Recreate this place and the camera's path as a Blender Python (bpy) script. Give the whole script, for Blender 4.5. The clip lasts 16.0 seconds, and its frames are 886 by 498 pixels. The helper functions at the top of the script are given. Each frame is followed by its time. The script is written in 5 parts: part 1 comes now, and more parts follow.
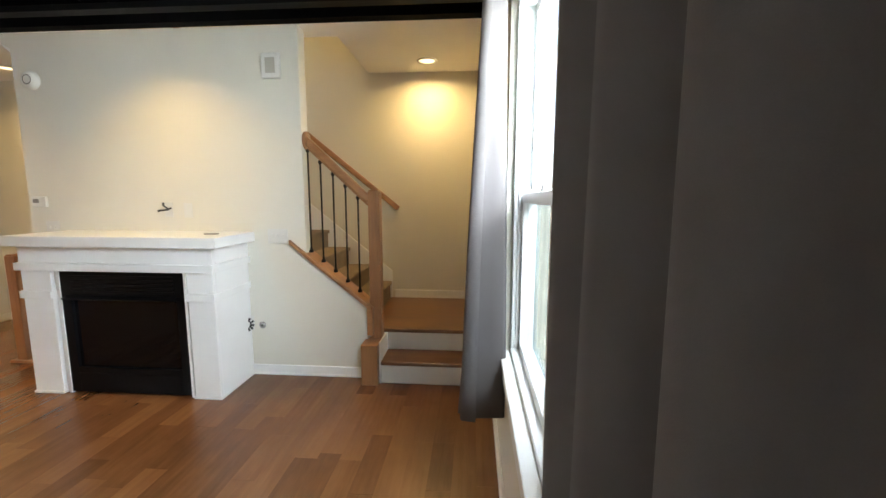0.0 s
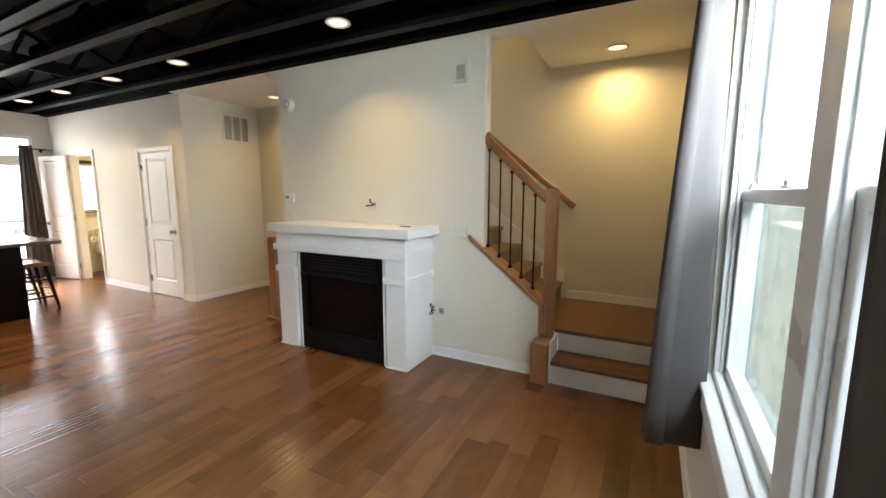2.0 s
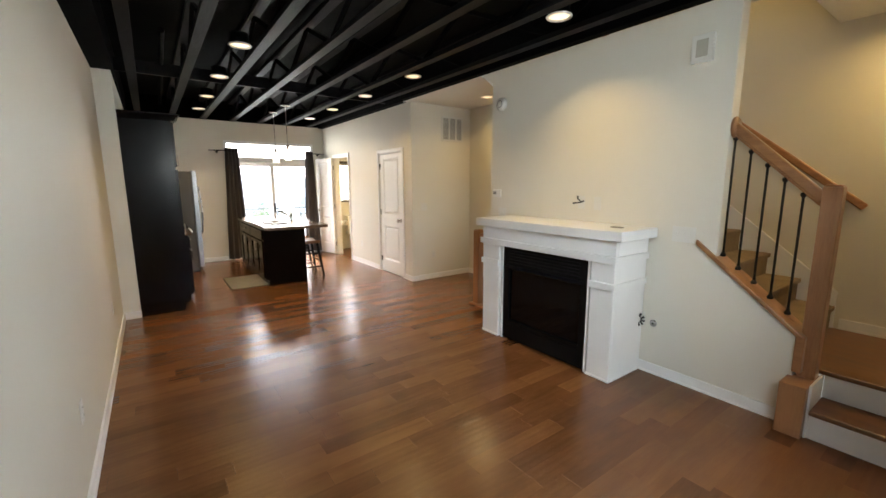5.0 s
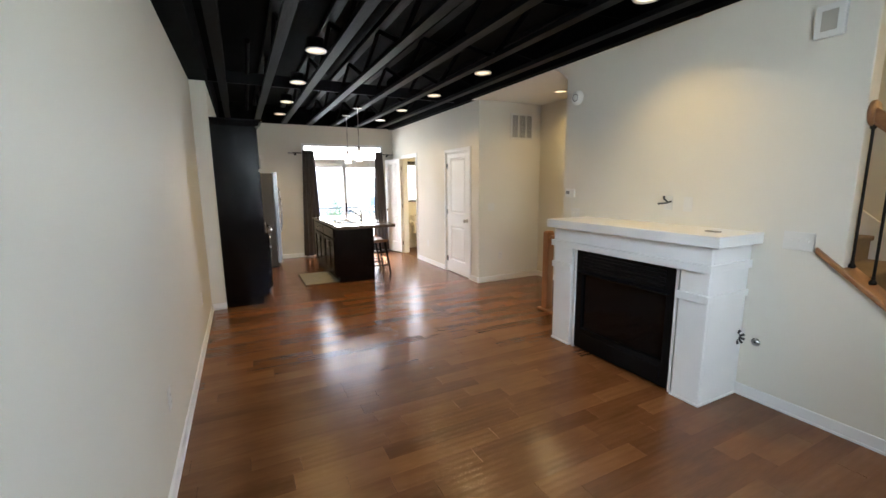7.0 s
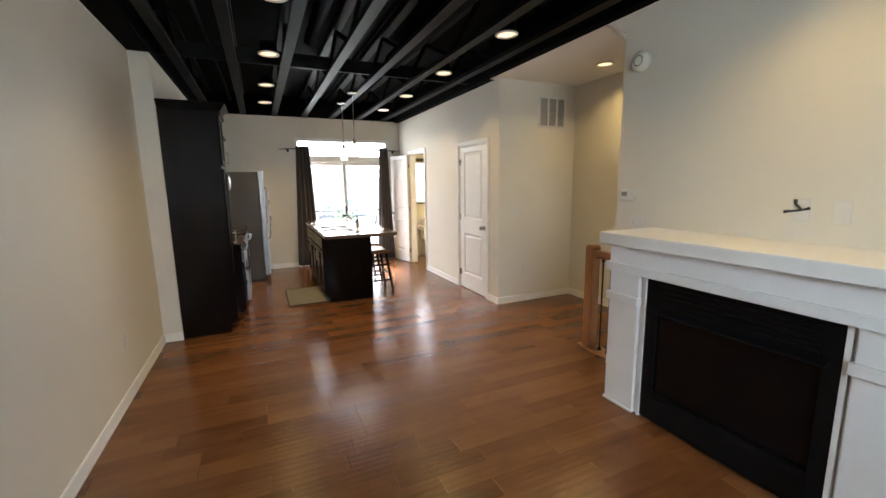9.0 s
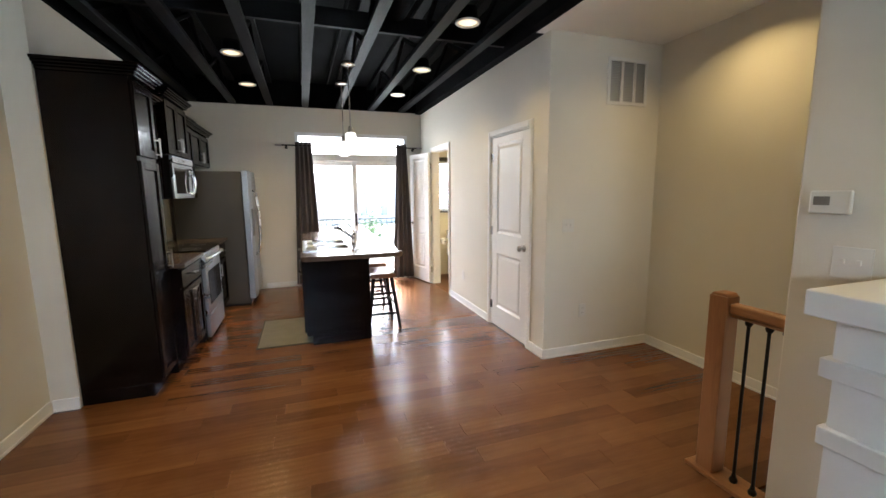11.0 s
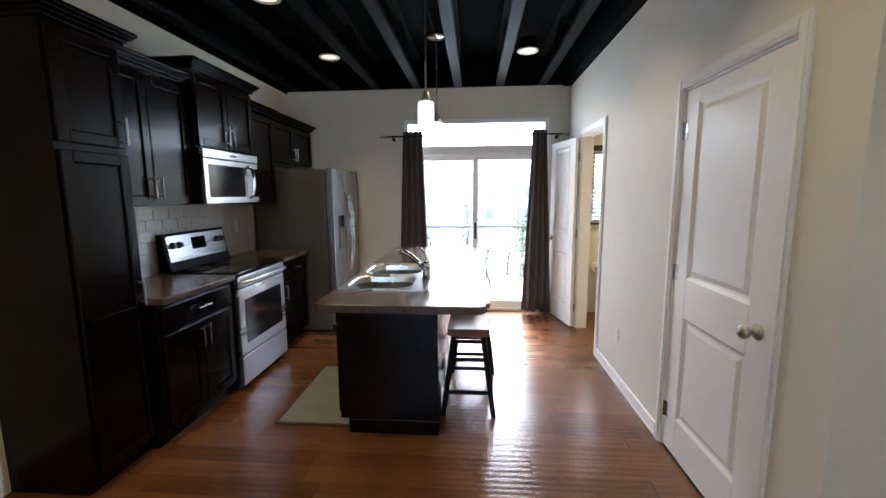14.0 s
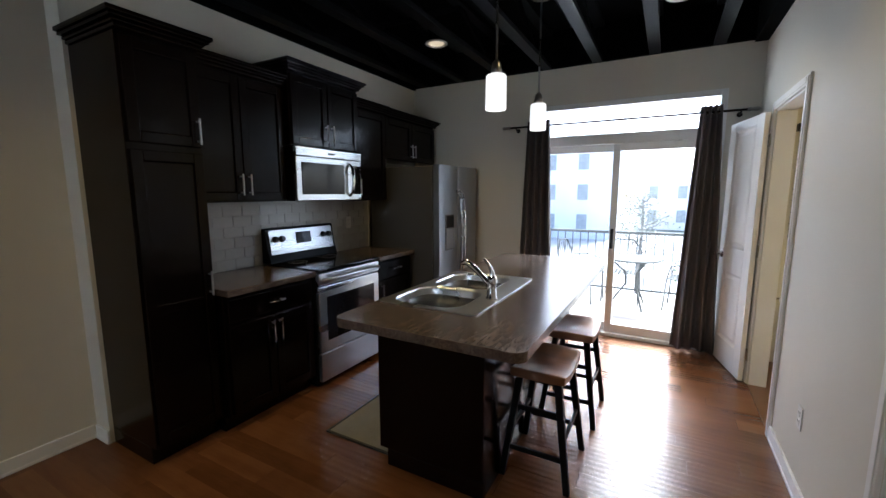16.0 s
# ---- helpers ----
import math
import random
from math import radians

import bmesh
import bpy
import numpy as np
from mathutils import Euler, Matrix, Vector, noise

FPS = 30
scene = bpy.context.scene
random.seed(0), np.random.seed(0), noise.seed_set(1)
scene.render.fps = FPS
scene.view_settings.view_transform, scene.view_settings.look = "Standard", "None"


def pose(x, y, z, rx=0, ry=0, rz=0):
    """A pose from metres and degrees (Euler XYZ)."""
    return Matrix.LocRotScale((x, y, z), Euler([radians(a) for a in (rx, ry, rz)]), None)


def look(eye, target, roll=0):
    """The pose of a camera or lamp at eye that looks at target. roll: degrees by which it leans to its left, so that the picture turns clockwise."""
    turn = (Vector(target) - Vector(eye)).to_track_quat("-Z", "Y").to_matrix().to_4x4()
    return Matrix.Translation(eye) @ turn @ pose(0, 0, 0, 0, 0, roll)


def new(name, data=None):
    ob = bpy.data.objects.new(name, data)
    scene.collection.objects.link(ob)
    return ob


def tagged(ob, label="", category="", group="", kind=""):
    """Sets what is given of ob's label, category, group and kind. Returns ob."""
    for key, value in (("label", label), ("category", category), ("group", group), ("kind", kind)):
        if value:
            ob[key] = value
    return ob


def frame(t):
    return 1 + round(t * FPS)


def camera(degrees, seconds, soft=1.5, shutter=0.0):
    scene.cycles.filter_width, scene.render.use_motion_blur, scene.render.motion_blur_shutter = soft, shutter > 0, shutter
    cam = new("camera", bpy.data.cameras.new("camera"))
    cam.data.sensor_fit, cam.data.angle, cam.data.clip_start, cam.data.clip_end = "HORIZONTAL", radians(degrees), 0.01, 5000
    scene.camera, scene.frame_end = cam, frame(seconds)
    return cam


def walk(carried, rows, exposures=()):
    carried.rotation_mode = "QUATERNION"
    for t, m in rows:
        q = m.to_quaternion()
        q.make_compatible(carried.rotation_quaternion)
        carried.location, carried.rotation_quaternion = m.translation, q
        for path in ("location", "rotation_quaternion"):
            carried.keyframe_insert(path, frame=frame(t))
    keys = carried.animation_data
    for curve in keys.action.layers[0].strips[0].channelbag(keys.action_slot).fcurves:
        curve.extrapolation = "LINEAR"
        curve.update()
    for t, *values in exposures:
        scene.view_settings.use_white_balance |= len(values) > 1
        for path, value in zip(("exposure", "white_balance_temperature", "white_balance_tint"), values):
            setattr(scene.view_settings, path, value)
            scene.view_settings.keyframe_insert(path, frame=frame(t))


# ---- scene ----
cam = camera(95.3, 16.0)
PATH = [
    (0, (-0.16, 0.467, 1.458), (-0.308, 2.445, 1.2), 0.1),
    (0.5, (-0.169, 0.468, 1.453), (-0.477, 2.428, 1.201), -0.2),
    (1, (-0.197, 0.454, 1.46), (-0.687, 2.375, 1.199), -0.0),
    (1.5, (-0.215, 0.446, 1.458), (-0.917, 2.3, 1.193), 0.1),
    (2, (-0.237, 0.431, 1.461), (-1.15, 2.189, 1.187), 0.1),
    (2.5, (-0.276, 0.398, 1.468), (-1.346, 2.065, 1.186), 0.3),
    (3, (-0.319, 0.382, 1.49), (-1.516, 1.956, 1.193), 0.2),
    (3.5, (-0.316, 0.396, 1.511), (-1.645, 1.858, 1.201), 0.0),
    (4, (-0.304, 0.395, 1.530), (-1.741, 1.746, 1.212), -0.25),
    (4.5, (-0.32, 0.377, 1.525), (-1.844, 1.633, 1.206), -0.2),
    (5, (-0.335, 0.376, 1.523), (-1.938, 1.527, 1.202), -0.2),
    (7.5, (-0.547, 0.457, 1.527), (-2.328, 1.309, 1.209), -0.7),
    (8, (-0.781, 0.625, 1.515), (-2.57, 1.461, 1.201), -0.8),
    (8.5, (-1.069, 0.794, 1.505), (-2.866, 1.612, 1.189), -0.9),
    (9, (-1.432, 0.963, 1.511), (-3.233, 1.773, 1.192), -0.8),
    (11.5, (-3.033, 1.843, 1.459), (-4.929, 2.414, 1.179), -0.6),
    (12, (-3.335, 1.975, 1.479), (-5.255, 2.461, 1.198), -0.7),
    (12.5, (-3.632, 2.124, 1.467), (-5.58, 2.489, 1.194), -0.7),
    (13, (-3.917, 2.264, 1.448), (-5.889, 2.467, 1.181), -0.5),
    (13.5, (-4.157, 2.37, 1.463), (-6.138, 2.404, 1.192), -0.6),
    (14, (-4.37, 2.495, 1.48), (-6.345, 2.338, 1.209), -0.4),
    (14.5, (-4.561, 2.628, 1.467), (-6.509, 2.265, 1.198), -0.1),
    (15, (-4.753, 2.716, 1.454), (-6.658, 2.17, 1.188), -0.2),
    (15.5, (-4.901, 2.823, 1.453), (-6.738, 2.079, 1.185), -0.1),
    (16, (-5.035, 2.96, 1.476), (-6.771, 2.006, 1.201), 0.0),
]
EXPOSURES = [(0.0, 4.2, 6550, 10), (1.5, 3.92, 6450, 10), (3.0, 3.78, 6650, 10), (5.0, 3.75, 6750, 10), (7.5, 3.7, 6100, 10), (9.0, 3.6, 6350, 10), (12.5, 3.48, 5700, 10), (14.5, 2.9, 5550, 10), (16.0, 2.42, 5550, 10)]
walk(cam, [(t, look(eye, target, roll)) for t, eye, target, roll in PATH], EXPOSURES)

# ---- world and sun ----
world = bpy.data.worlds.new("overcast_sky")
scene.world = world
world.use_nodes = True
wn = world.node_tree.nodes
sky = wn.new("ShaderNodeTexSky")
sky.sky_type = "NISHITA"
sky.sun_disc = False
sky.sun_elevation, sky.sun_rotation = radians(49.6), radians(273)
sky.air_density, sky.dust_density, sky.ozone_density = 0.6, 4.0, 0.6
wn["Background"].inputs[1].default_value = 0.15
world.node_tree.links.new(sky.outputs[0], wn["Background"].inputs[0])

sun = new("sun", bpy.data.lights.new("sun", "SUN"))
sun.data.energy, sun.data.angle, sun.data.color = 2.7, radians(18), (1.0, 0.97, 0.92)
sun.matrix_world = look((-17, 1, 20), (0, 0, 0))

LAMP_WARM = (1.0, 0.70, 0.29)
CAN_WATTS, PENDANT_WATTS, BATH_WATTS = 0.50, 0.12, 2.0


def lamp(name, place, watts, size, colour=LAMP_WARM, spread=150):
    """A round lamp that shines down."""
    data = bpy.data.lights.new(name, "AREA")
    data.shape, data.size, data.energy, data.color, data.spread = "DISK", size, watts, colour, radians(spread)
    ob = new(name, data)
    ob.location = place
    return ob


def skylight(name, place, aim, width, height, watts, colour):
    """Daylight of the sky that falls in through an opening."""
    data = bpy.data.lights.new(name, "AREA")
    data.shape, data.size, data.size_y, data.energy, data.color = "RECTANGLE", width, height, watts, colour
    ob = new(name, data)
    ob.matrix_world = look(place, aim)
    return ob


skylight("window_daylight", (0.33, 1.425, 1.98), (-1.0, 1.425, 1.36), 1.86, 0.60, 5.4, (0.84, 0.94, 1.0))
skylight("transom_daylight", (-9.64, 2.4975, 2.20), (-8.0, 2.4975, 1.55), 1.63, 0.26, 0.9, (0.93, 0.97, 1.0))


# ---- materials ----
def nodes_of(name):
    m = bpy.data.materials.new(name)
    m.use_nodes = True
    t = m.node_tree
    return m, t, t.nodes["Principled BSDF"]


def add(t, kind, **values):
    n = t.nodes.new(kind)
    for k, v in values.items():
        n.inputs[k].default_value = v
    return n


def paint(name, base, rough=0.5, metal=0.0, vary=0.08, scale=3.0, grain=60.0, bump=0.05, stretch=(1, 1, 1), rough_vary=0.1, coat=0.0, spec=0.5):
    """A surface with broad and fine variation in colour, gloss and relief."""
    m, t, b = nodes_of(name)
    co = t.nodes.new("ShaderNodeTexCoord")
    mp = t.nodes.new("ShaderNodeMapping")
    mp.inputs["Scale"].default_value = stretch
    t.links.new(co.outputs["Object"], mp.inputs["Vector"])
    big = add(t, "ShaderNodeTexNoise", Scale=scale, Detail=3.0)
    fine = add(t, "ShaderNodeTexNoise", Scale=grain, Detail=4.0)
    for n in (big, fine):
        t.links.new(mp.outputs[0], n.inputs["Vector"])
    mix = t.nodes.new("ShaderNodeMath")
    mix.operation = "MULTIPLY_ADD"
    mix.inputs[1].default_value = 0.35
    t.links.new(fine.outputs[0], mix.inputs[0])
    t.links.new(big.outputs[0], mix.inputs[2])
    ramp = t.nodes.new("ShaderNodeValToRGB")
    ramp.color_ramp.elements[0].position, ramp.color_ramp.elements[1].position = 0.4, 0.95
    ramp.color_ramp.elements[0].color = (*[max(0, c * (1 - vary)) for c in base], 1)
    ramp.color_ramp.elements[1].color = (*[min(1, c * (1 + vary)) for c in base], 1)
    t.links.new(mix.outputs[0], ramp.inputs[0])
    t.links.new(ramp.outputs[0], b.inputs["Base Color"])
    mr = t.nodes.new("ShaderNodeMapRange")
    mr.inputs["To Min"].default_value, mr.inputs["To Max"].default_value = max(0.02, rough - rough_vary), min(1, rough + rough_vary)
    t.links.new(big.outputs[0], mr.inputs[0])
    t.links.new(mr.outputs[0], b.inputs["Roughness"])
    b.inputs["Metallic"].default_value = metal
    b.inputs["Coat Weight"].default_value = coat
    b.inputs["Specular IOR Level"].default_value = spec
    if bump:
        bp = add(t, "ShaderNodeBump", Strength=bump, Distance=0.01)
        t.links.new(fine.outputs[0], bp.inputs["Height"])
        t.links.new(bp.outputs[0], b.inputs["Normal"])
    return m


def wood(name, light, dark, rough=0.35, along="Y", ring=9.0, bump=0.12, per_piece=0.0, scrape=0.0, coat=0.0, figure=1.0):
    """Wood with grain along one axis; per_piece: how far the tone changes from piece to piece."""
    m, t, b = nodes_of(name)
    co = t.nodes.new("ShaderNodeTexCoord")
    oi = t.nodes.new("ShaderNodeObjectInfo")
    shift = t.nodes.new("ShaderNodeVectorMath")
    shift.operation = "MULTIPLY_ADD"
    shift.inputs[1].default_value = (7.3, 11.7, 5.1)
    comb = t.nodes.new("ShaderNodeCombineXYZ")
    for k in range(3):
        t.links.new(oi.outputs["Random"], comb.inputs[k])
    t.links.new(comb.outputs[0], shift.inputs[0])
    t.links.new(co.outputs["Object"], shift.inputs[2])
    mp = t.nodes.new("ShaderNodeMapping")
    s = {"X": (0.09, 1, 1), "Y": (1, 0.09, 1), "Z": (1, 1, 0.09)}[along]
    mp.inputs["Scale"].default_value = s
    t.links.new(shift.outputs[0], mp.inputs["Vector"])
    warp = add(t, "ShaderNodeTexNoise", Scale=ring, Detail=5.0, Distortion=1.2)
    fine = add(t, "ShaderNodeTexNoise", Scale=ring * 14, Detail=4.0)
    blotch = add(t, "ShaderNodeTexNoise", Scale=3.5, Detail=2.0)
    for n in (warp, fine):
        t.links.new(mp.outputs[0], n.inputs["Vector"])
    t.links.new(shift.outputs[0], blotch.inputs["Vector"])
    add1 = t.nodes.new("ShaderNodeMath")
    add1.operation = "MULTIPLY_ADD"
    add1.inputs[1].default_value = 0.4 * figure
    calm = t.nodes.new("ShaderNodeMath")
    calm.operation = "MULTIPLY_ADD"
    calm.inputs[1].default_value, calm.inputs[2].default_value = figure, 0.5 * (1 - figure)
    t.links.new(warp.outputs[0], calm.inputs[0])
    t.links.new(fine.outputs[0], add1.inputs[0])
    t.links.new(calm.outputs[0], add1.inputs[2])
    add2 = t.nodes.new("ShaderNodeMath")
    add2.operation = "MULTIPLY_ADD"
    add2.inputs[1].default_value = 0.35
    t.links.new(blotch.outputs[0], add2.inputs[0])
    t.links.new(add1.outputs[0], add2.inputs[2])
    add3 = t.nodes.new("ShaderNodeMath")
    add3.operation = "MULTIPLY_ADD"
    add3.inputs[1].default_value = per_piece
    t.links.new(oi.outputs["Random"], add3.inputs[0])
    t.links.new(add2.outputs[0], add3.inputs[2])
    ramp = t.nodes.new("ShaderNodeValToRGB")
    e = ramp.color_ramp.elements
    e[0].position, e[1].position = 0.55, 1.2 if per_piece < 0.2 else 1.0
    e[1].position = min(1.0, e[1].position)
    e[0].color, e[1].color = (*dark, 1), (*light, 1)
    sub = t.nodes.new("ShaderNodeMath")
    sub.operation = "SUBTRACT"
    sub.inputs[1].default_value = per_piece * 0.5
    t.links.new(add3.outputs[0], sub.inputs[0])
    t.links.new(sub.outputs[0], ramp.inputs[0])
    t.links.new(ramp.outputs[0], b.inputs["Base Color"])
    mr = t.nodes.new("ShaderNodeMapRange")
    mr.inputs["To Min"].default_value, mr.inputs["To Max"].default_value = rough - 0.08, rough + 0.1
    t.links.new(warp.outputs[0], mr.inputs[0])
    t.links.new(mr.outputs[0], b.inputs["Roughness"])
    b.inputs["Coat Weight"].default_value = coat
    bp = add(t, "ShaderNodeBump", Strength=bump, Distance=0.004)
    t.links.new(fine.outputs[0], bp.inputs["Height"])
    if scrape:
        # scraped ripples, about three to a plank
        waves = add(t, "ShaderNodeTexWave", Scale=7.4, Distortion=2.2, Detail=2.0)
        waves.inputs["Detail Scale"].default_value = 0.6
        waves.wave_type, waves.bands_direction, waves.wave_profile = "BANDS", "X", "SIN"
        sc = t.nodes.new("ShaderNodeMapping")
        sc.inputs["Scale"].default_value = (1, 0.12, 1)
        t.links.new(shift.outputs[0], sc.inputs["Vector"])
        t.links.new(sc.outputs[0], waves.inputs["Vector"])
        b2 = add(t, "ShaderNodeBump", Strength=scrape, Distance=0.004)
        t.links.new(waves.outputs[0], b2.inputs["Height"])
        t.links.new(b2.outputs[0], bp.inputs["Normal"])
    t.links.new(bp.outputs[0], b.inputs["Normal"])
    return m


def glow(name, colour, strength):
    m, t, b = nodes_of(name)
    b.inputs["Base Color"].default_value = (0.9, 0.9, 0.88, 1)
    b.inputs["Emission Color"].default_value = (*colour, 1)
    b.inputs["Emission Strength"].default_value = strength
    return m


def clear_glass(name, tint=(0.93, 0.97, 0.96), rough=0.0):
    m, t, b = nodes_of(name)
    b.inputs["Base Color"].default_value = (*tint, 1)
    b.inputs["Transmission Weight"].default_value = 1.0
    b.inputs["Roughness"].default_value = rough
    b.inputs["IOR"].default_value = 1.05
    return m


def laminate(name):
    """Brown stone-look worktop with streaks."""
    m, t, b = nodes_of(name)
    co = t.nodes.new("ShaderNodeTexCoord")
    mp = t.nodes.new("ShaderNodeMapping")
    mp.inputs["Scale"].default_value = (1.0, 5.0, 5.0)
    mp.inputs["Rotation"].default_value = (0, 0, 0.12)
    t.links.new(co.outputs["Object"], mp.inputs["Vector"])
    n1 = add(t, "ShaderNodeTexNoise", Scale=9.0, Detail=8.0, Roughness=0.7, Distortion=1.5)
    n2 = add(t, "ShaderNodeTexNoise", Scale=2.0, Detail=2.0)
    t.links.new(mp.outputs[0], n1.inputs["Vector"])
    t.links.new(mp.outputs[0], n2.inputs["Vector"])
    ad = t.nodes.new("ShaderNodeMath")
    ad.operation = "MULTIPLY_ADD"
    ad.inputs[1].default_value = 0.4
    t.links.new(n2.outputs[0], ad.inputs[0])
    t.links.new(n1.outputs[0], ad.inputs[2])
    ramp = t.nodes.new("ShaderNodeValToRGB")
    e = ramp.color_ramp.elements
    e[0].position, e[0].color = 0.5, (0.040, 0.027, 0.020, 1)
    e[1].position, e[1].color = 0.95, (0.155, 0.120, 0.095, 1)
    mid = e.new(0.7)
    mid.color = (0.085, 0.062, 0.048, 1)
    t.links.new(ad.outputs[0], ramp.inputs[0])
    t.links.new(ramp.outputs[0], b.inputs["Base Color"])
    b.inputs["Roughness"].default_value = 0.22
    b.inputs["Coat Weight"].default_value = 0.2
    b.inputs["Coat Roughness"].default_value = 0.2
    bp = add(t, "ShaderNodeBump", Strength=0.08, Distance=0.003)
    t.links.new(n1.outputs[0], bp.inputs["Height"])
    t.links.new(bp.outputs[0], b.inputs["Normal"])
    return m


WALL = paint("cream_wall_paint", (0.68, 0.645, 0.56), 0.62, vary=0.03, scale=1.2, grain=220, bump=0.06)
# The bathroom's yellow lamplight is put into this wall colour.
WALL_YELLOW_LIT = paint("yellow_lit_wall_paint", (0.74, 0.62, 0.30), 0.62, vary=0.03, scale=1.2, grain=220, bump=0.06)
TRIM = paint("white_trim_paint", (0.80, 0.79, 0.77), 0.35, vary=0.03, scale=4, grain=90, bump=0.03)
CEIL_WHITE = paint("white_ceiling_paint", (0.78, 0.76, 0.71), 0.8, vary=0.02, grain=260, bump=0.05)
BLACK_CEIL = paint("black_ceiling_paint", (0.0018, 0.0018, 0.002), 0.75, vary=0.35, scale=2, grain=40, bump=0.15, spec=0.04)
JOIST_BLACK = paint("black_painted_joist", (0.0042, 0.0042, 0.0048), 0.55, vary=0.3, scale=3, grain=50, bump=0.15, stretch=(0.2, 1, 1), spec=0.1)
FLOOR_WOOD = wood("hand_scraped_hickory", (0.195, 0.082, 0.031), (0.097, 0.037, 0.0135), 0.22, "Y", 9, 0.004, 0.34, 0.15, 0.0, 0.45)
FLOOR_GAP = paint("dark_plank_joint", (0.03, 0.014, 0.007), 0.7)
OAK = wood("golden_oak", (0.36, 0.172, 0.075), (0.20, 0.086, 0.034), 0.33, "Z", 12, 0.1, 0.1)
OAK_RAIL = wood("golden_oak_rail", (0.36, 0.172, 0.075), (0.20, 0.086, 0.034), 0.3, "X", 12, 0.1, 0.1)
TREAD_WOOD = wood("stained_tread_wood", (0.165, 0.075, 0.031), (0.085, 0.035, 0.014), 0.3, "X", 9, 0.1, 0.1)
CARPET = paint("tan_stair_carpet", (0.22, 0.16, 0.10), 0.95, vary=0.2, scale=6, grain=400, bump=0.6)
IRON = paint("black_wrought_iron", (0.012, 0.011, 0.010), 0.45, 0.6, vary=0.2, grain=90, bump=0.1)
# Base paled for the daylight bloom over the railing; grey-green is the furniture's own.
OUTDOOR_IRON = paint("bloom_paled_grey_green_iron", (0.10, 0.11, 0.108), 0.65, 0.0, vary=0.25, grain=60, bump=0.1)
CAB = wood("espresso_cabinet_wood", (0.0040, 0.0021, 0.0016), (0.0022, 0.0012, 0.0010), 0.24, "Z", 9, 0.006, 0.05, 0.0, 0.0, 0.5)
for link in list(CAB.node_tree.links):
    if link.to_socket.name == "Roughness":
        CAB.node_tree.links.remove(link)
CAB.node_tree.nodes["Principled BSDF"].inputs["Roughness"].default_value = 0.2
CAB.node_tree.nodes["Principled BSDF"].inputs["Specular IOR Level"].default_value = 0.2
STEEL = paint("brushed_stainless_steel", (0.60, 0.61, 0.62), 0.28, 1.0, vary=0.06, scale=5, grain=300, bump=0.03, stretch=(0.05, 1, 1))
FRIDGE_STEEL = paint("fridge_stainless_steel", (0.34, 0.35, 0.36), 0.36, 0.9, vary=0.06, scale=4, grain=260, bump=0.02, stretch=(1, 1, 0.05))
FRIDGE_SIDE = paint("grey_fridge_side", (0.085, 0.077, 0.067), 0.5, 0.0, vary=0.05, scale=4, grain=300, bump=0.08)
CHROME = paint("polished_chrome", (0.75, 0.75, 0.76), 0.09, 1.0, vary=0.03, grain=40, bump=0.0, rough_vary=0.04)
NICKEL = paint("satin_nickel", (0.44, 0.42, 0.40), 0.28, 1.0, vary=0.05, grain=80, bump=0.0)
BLACK_GLASS = paint("black_glass", (0.004, 0.004, 0.0045), 0.08, vary=0.2, bump=0.0, rough_vary=0.05, spec=0.2)
BLACK_METAL = paint("matt_black_metal", (0.005, 0.005, 0.0055), 0.42, 0.0, spec=0.12, vary=0.2, grain=120, bump=0.05)
BLACK_PLASTIC = paint("black_plastic", (0.012, 0.012, 0.013), 0.35, vary=0.2, grain=120, bump=0.04)
GREY_PANE = paint("dark_oven_window", (0.012, 0.012, 0.014), 0.1, vary=0.1, bump=0.0, rough_vary=0.05, spec=0.3)
WORKTOP = laminate("brown_stone_laminate")
TILE = paint("glazed_subway_tile", (0.47, 0.46, 0.435), 0.16, vary=0.05, scale=5, grain=30, bump=0.03, rough_vary=0.06)
GROUT = paint("pale_grout", (0.50, 0.49, 0.46), 0.85, vary=0.08, grain=200, bump=0.2)
CLOTH = paint("grey_curtain_cloth", (0.088, 0.077, 0.075), 0.85, vary=0.1, scale=3, grain=1400, bump=0.1)
BEIGE_GRILLE = paint("beige_grille_cloth", (0.42, 0.39, 0.33), 0.8, vary=0.1, grain=300, bump=0.2)
PLASTIC = paint("white_plastic", (0.68, 0.665, 0.62), 0.35, vary=0.02, bump=0.0)
GREY_SLOT = paint("grey_grille", (0.20, 0.19, 0.175), 0.6, vary=0.1, bump=0.05)
VINYL = paint("white_vinyl_frame", (0.80, 0.81, 0.81), 0.3, vary=0.02, bump=0.0)
GLASS = clear_glass("window_glass")
LAMP_GLOW = glow("warm_lamp_lens", (1.0, 0.74, 0.42), 0.12)
SHADE_GLOW = glow("opal_glass_shade", (1.0, 0.93, 0.82), 0.2)
MAT_FABRIC = paint("woven_beige_mat", (0.27, 0.26, 0.245), 0.95, vary=0.12, scale=8, grain=350, bump=0.6)
MAT_EDGE = paint("dark_mat_binding", (0.06, 0.055, 0.05), 0.9, vary=0.1, grain=200, bump=0.3)
SEAT_WOOD = wood("brown_saddle_seat", (0.23, 0.105, 0.043), (0.10, 0.043, 0.018), 0.38, "Y", 8, 0.05, 0.1, 0.0, 0.1)
PORCELAIN = paint("white_porcelain", (0.78, 0.77, 0.74), 0.12, vary=0.02, bump=0.0)
BLIND = paint("dark_wood_blind", (0.02, 0.016, 0.014), 0.45, vary=0.2, bump=0.05)
DECK = wood("weathered_deck_board", (0.50, 0.46, 0.41), (0.32, 0.29, 0.26), 0.8, "Y", 7, 0.2, 0.2)
SIDING = paint("pale_house_siding", (0.82, 0.84, 0.84), 0.7, vary=0.05, scale=1, grain=12, bump=0.05)
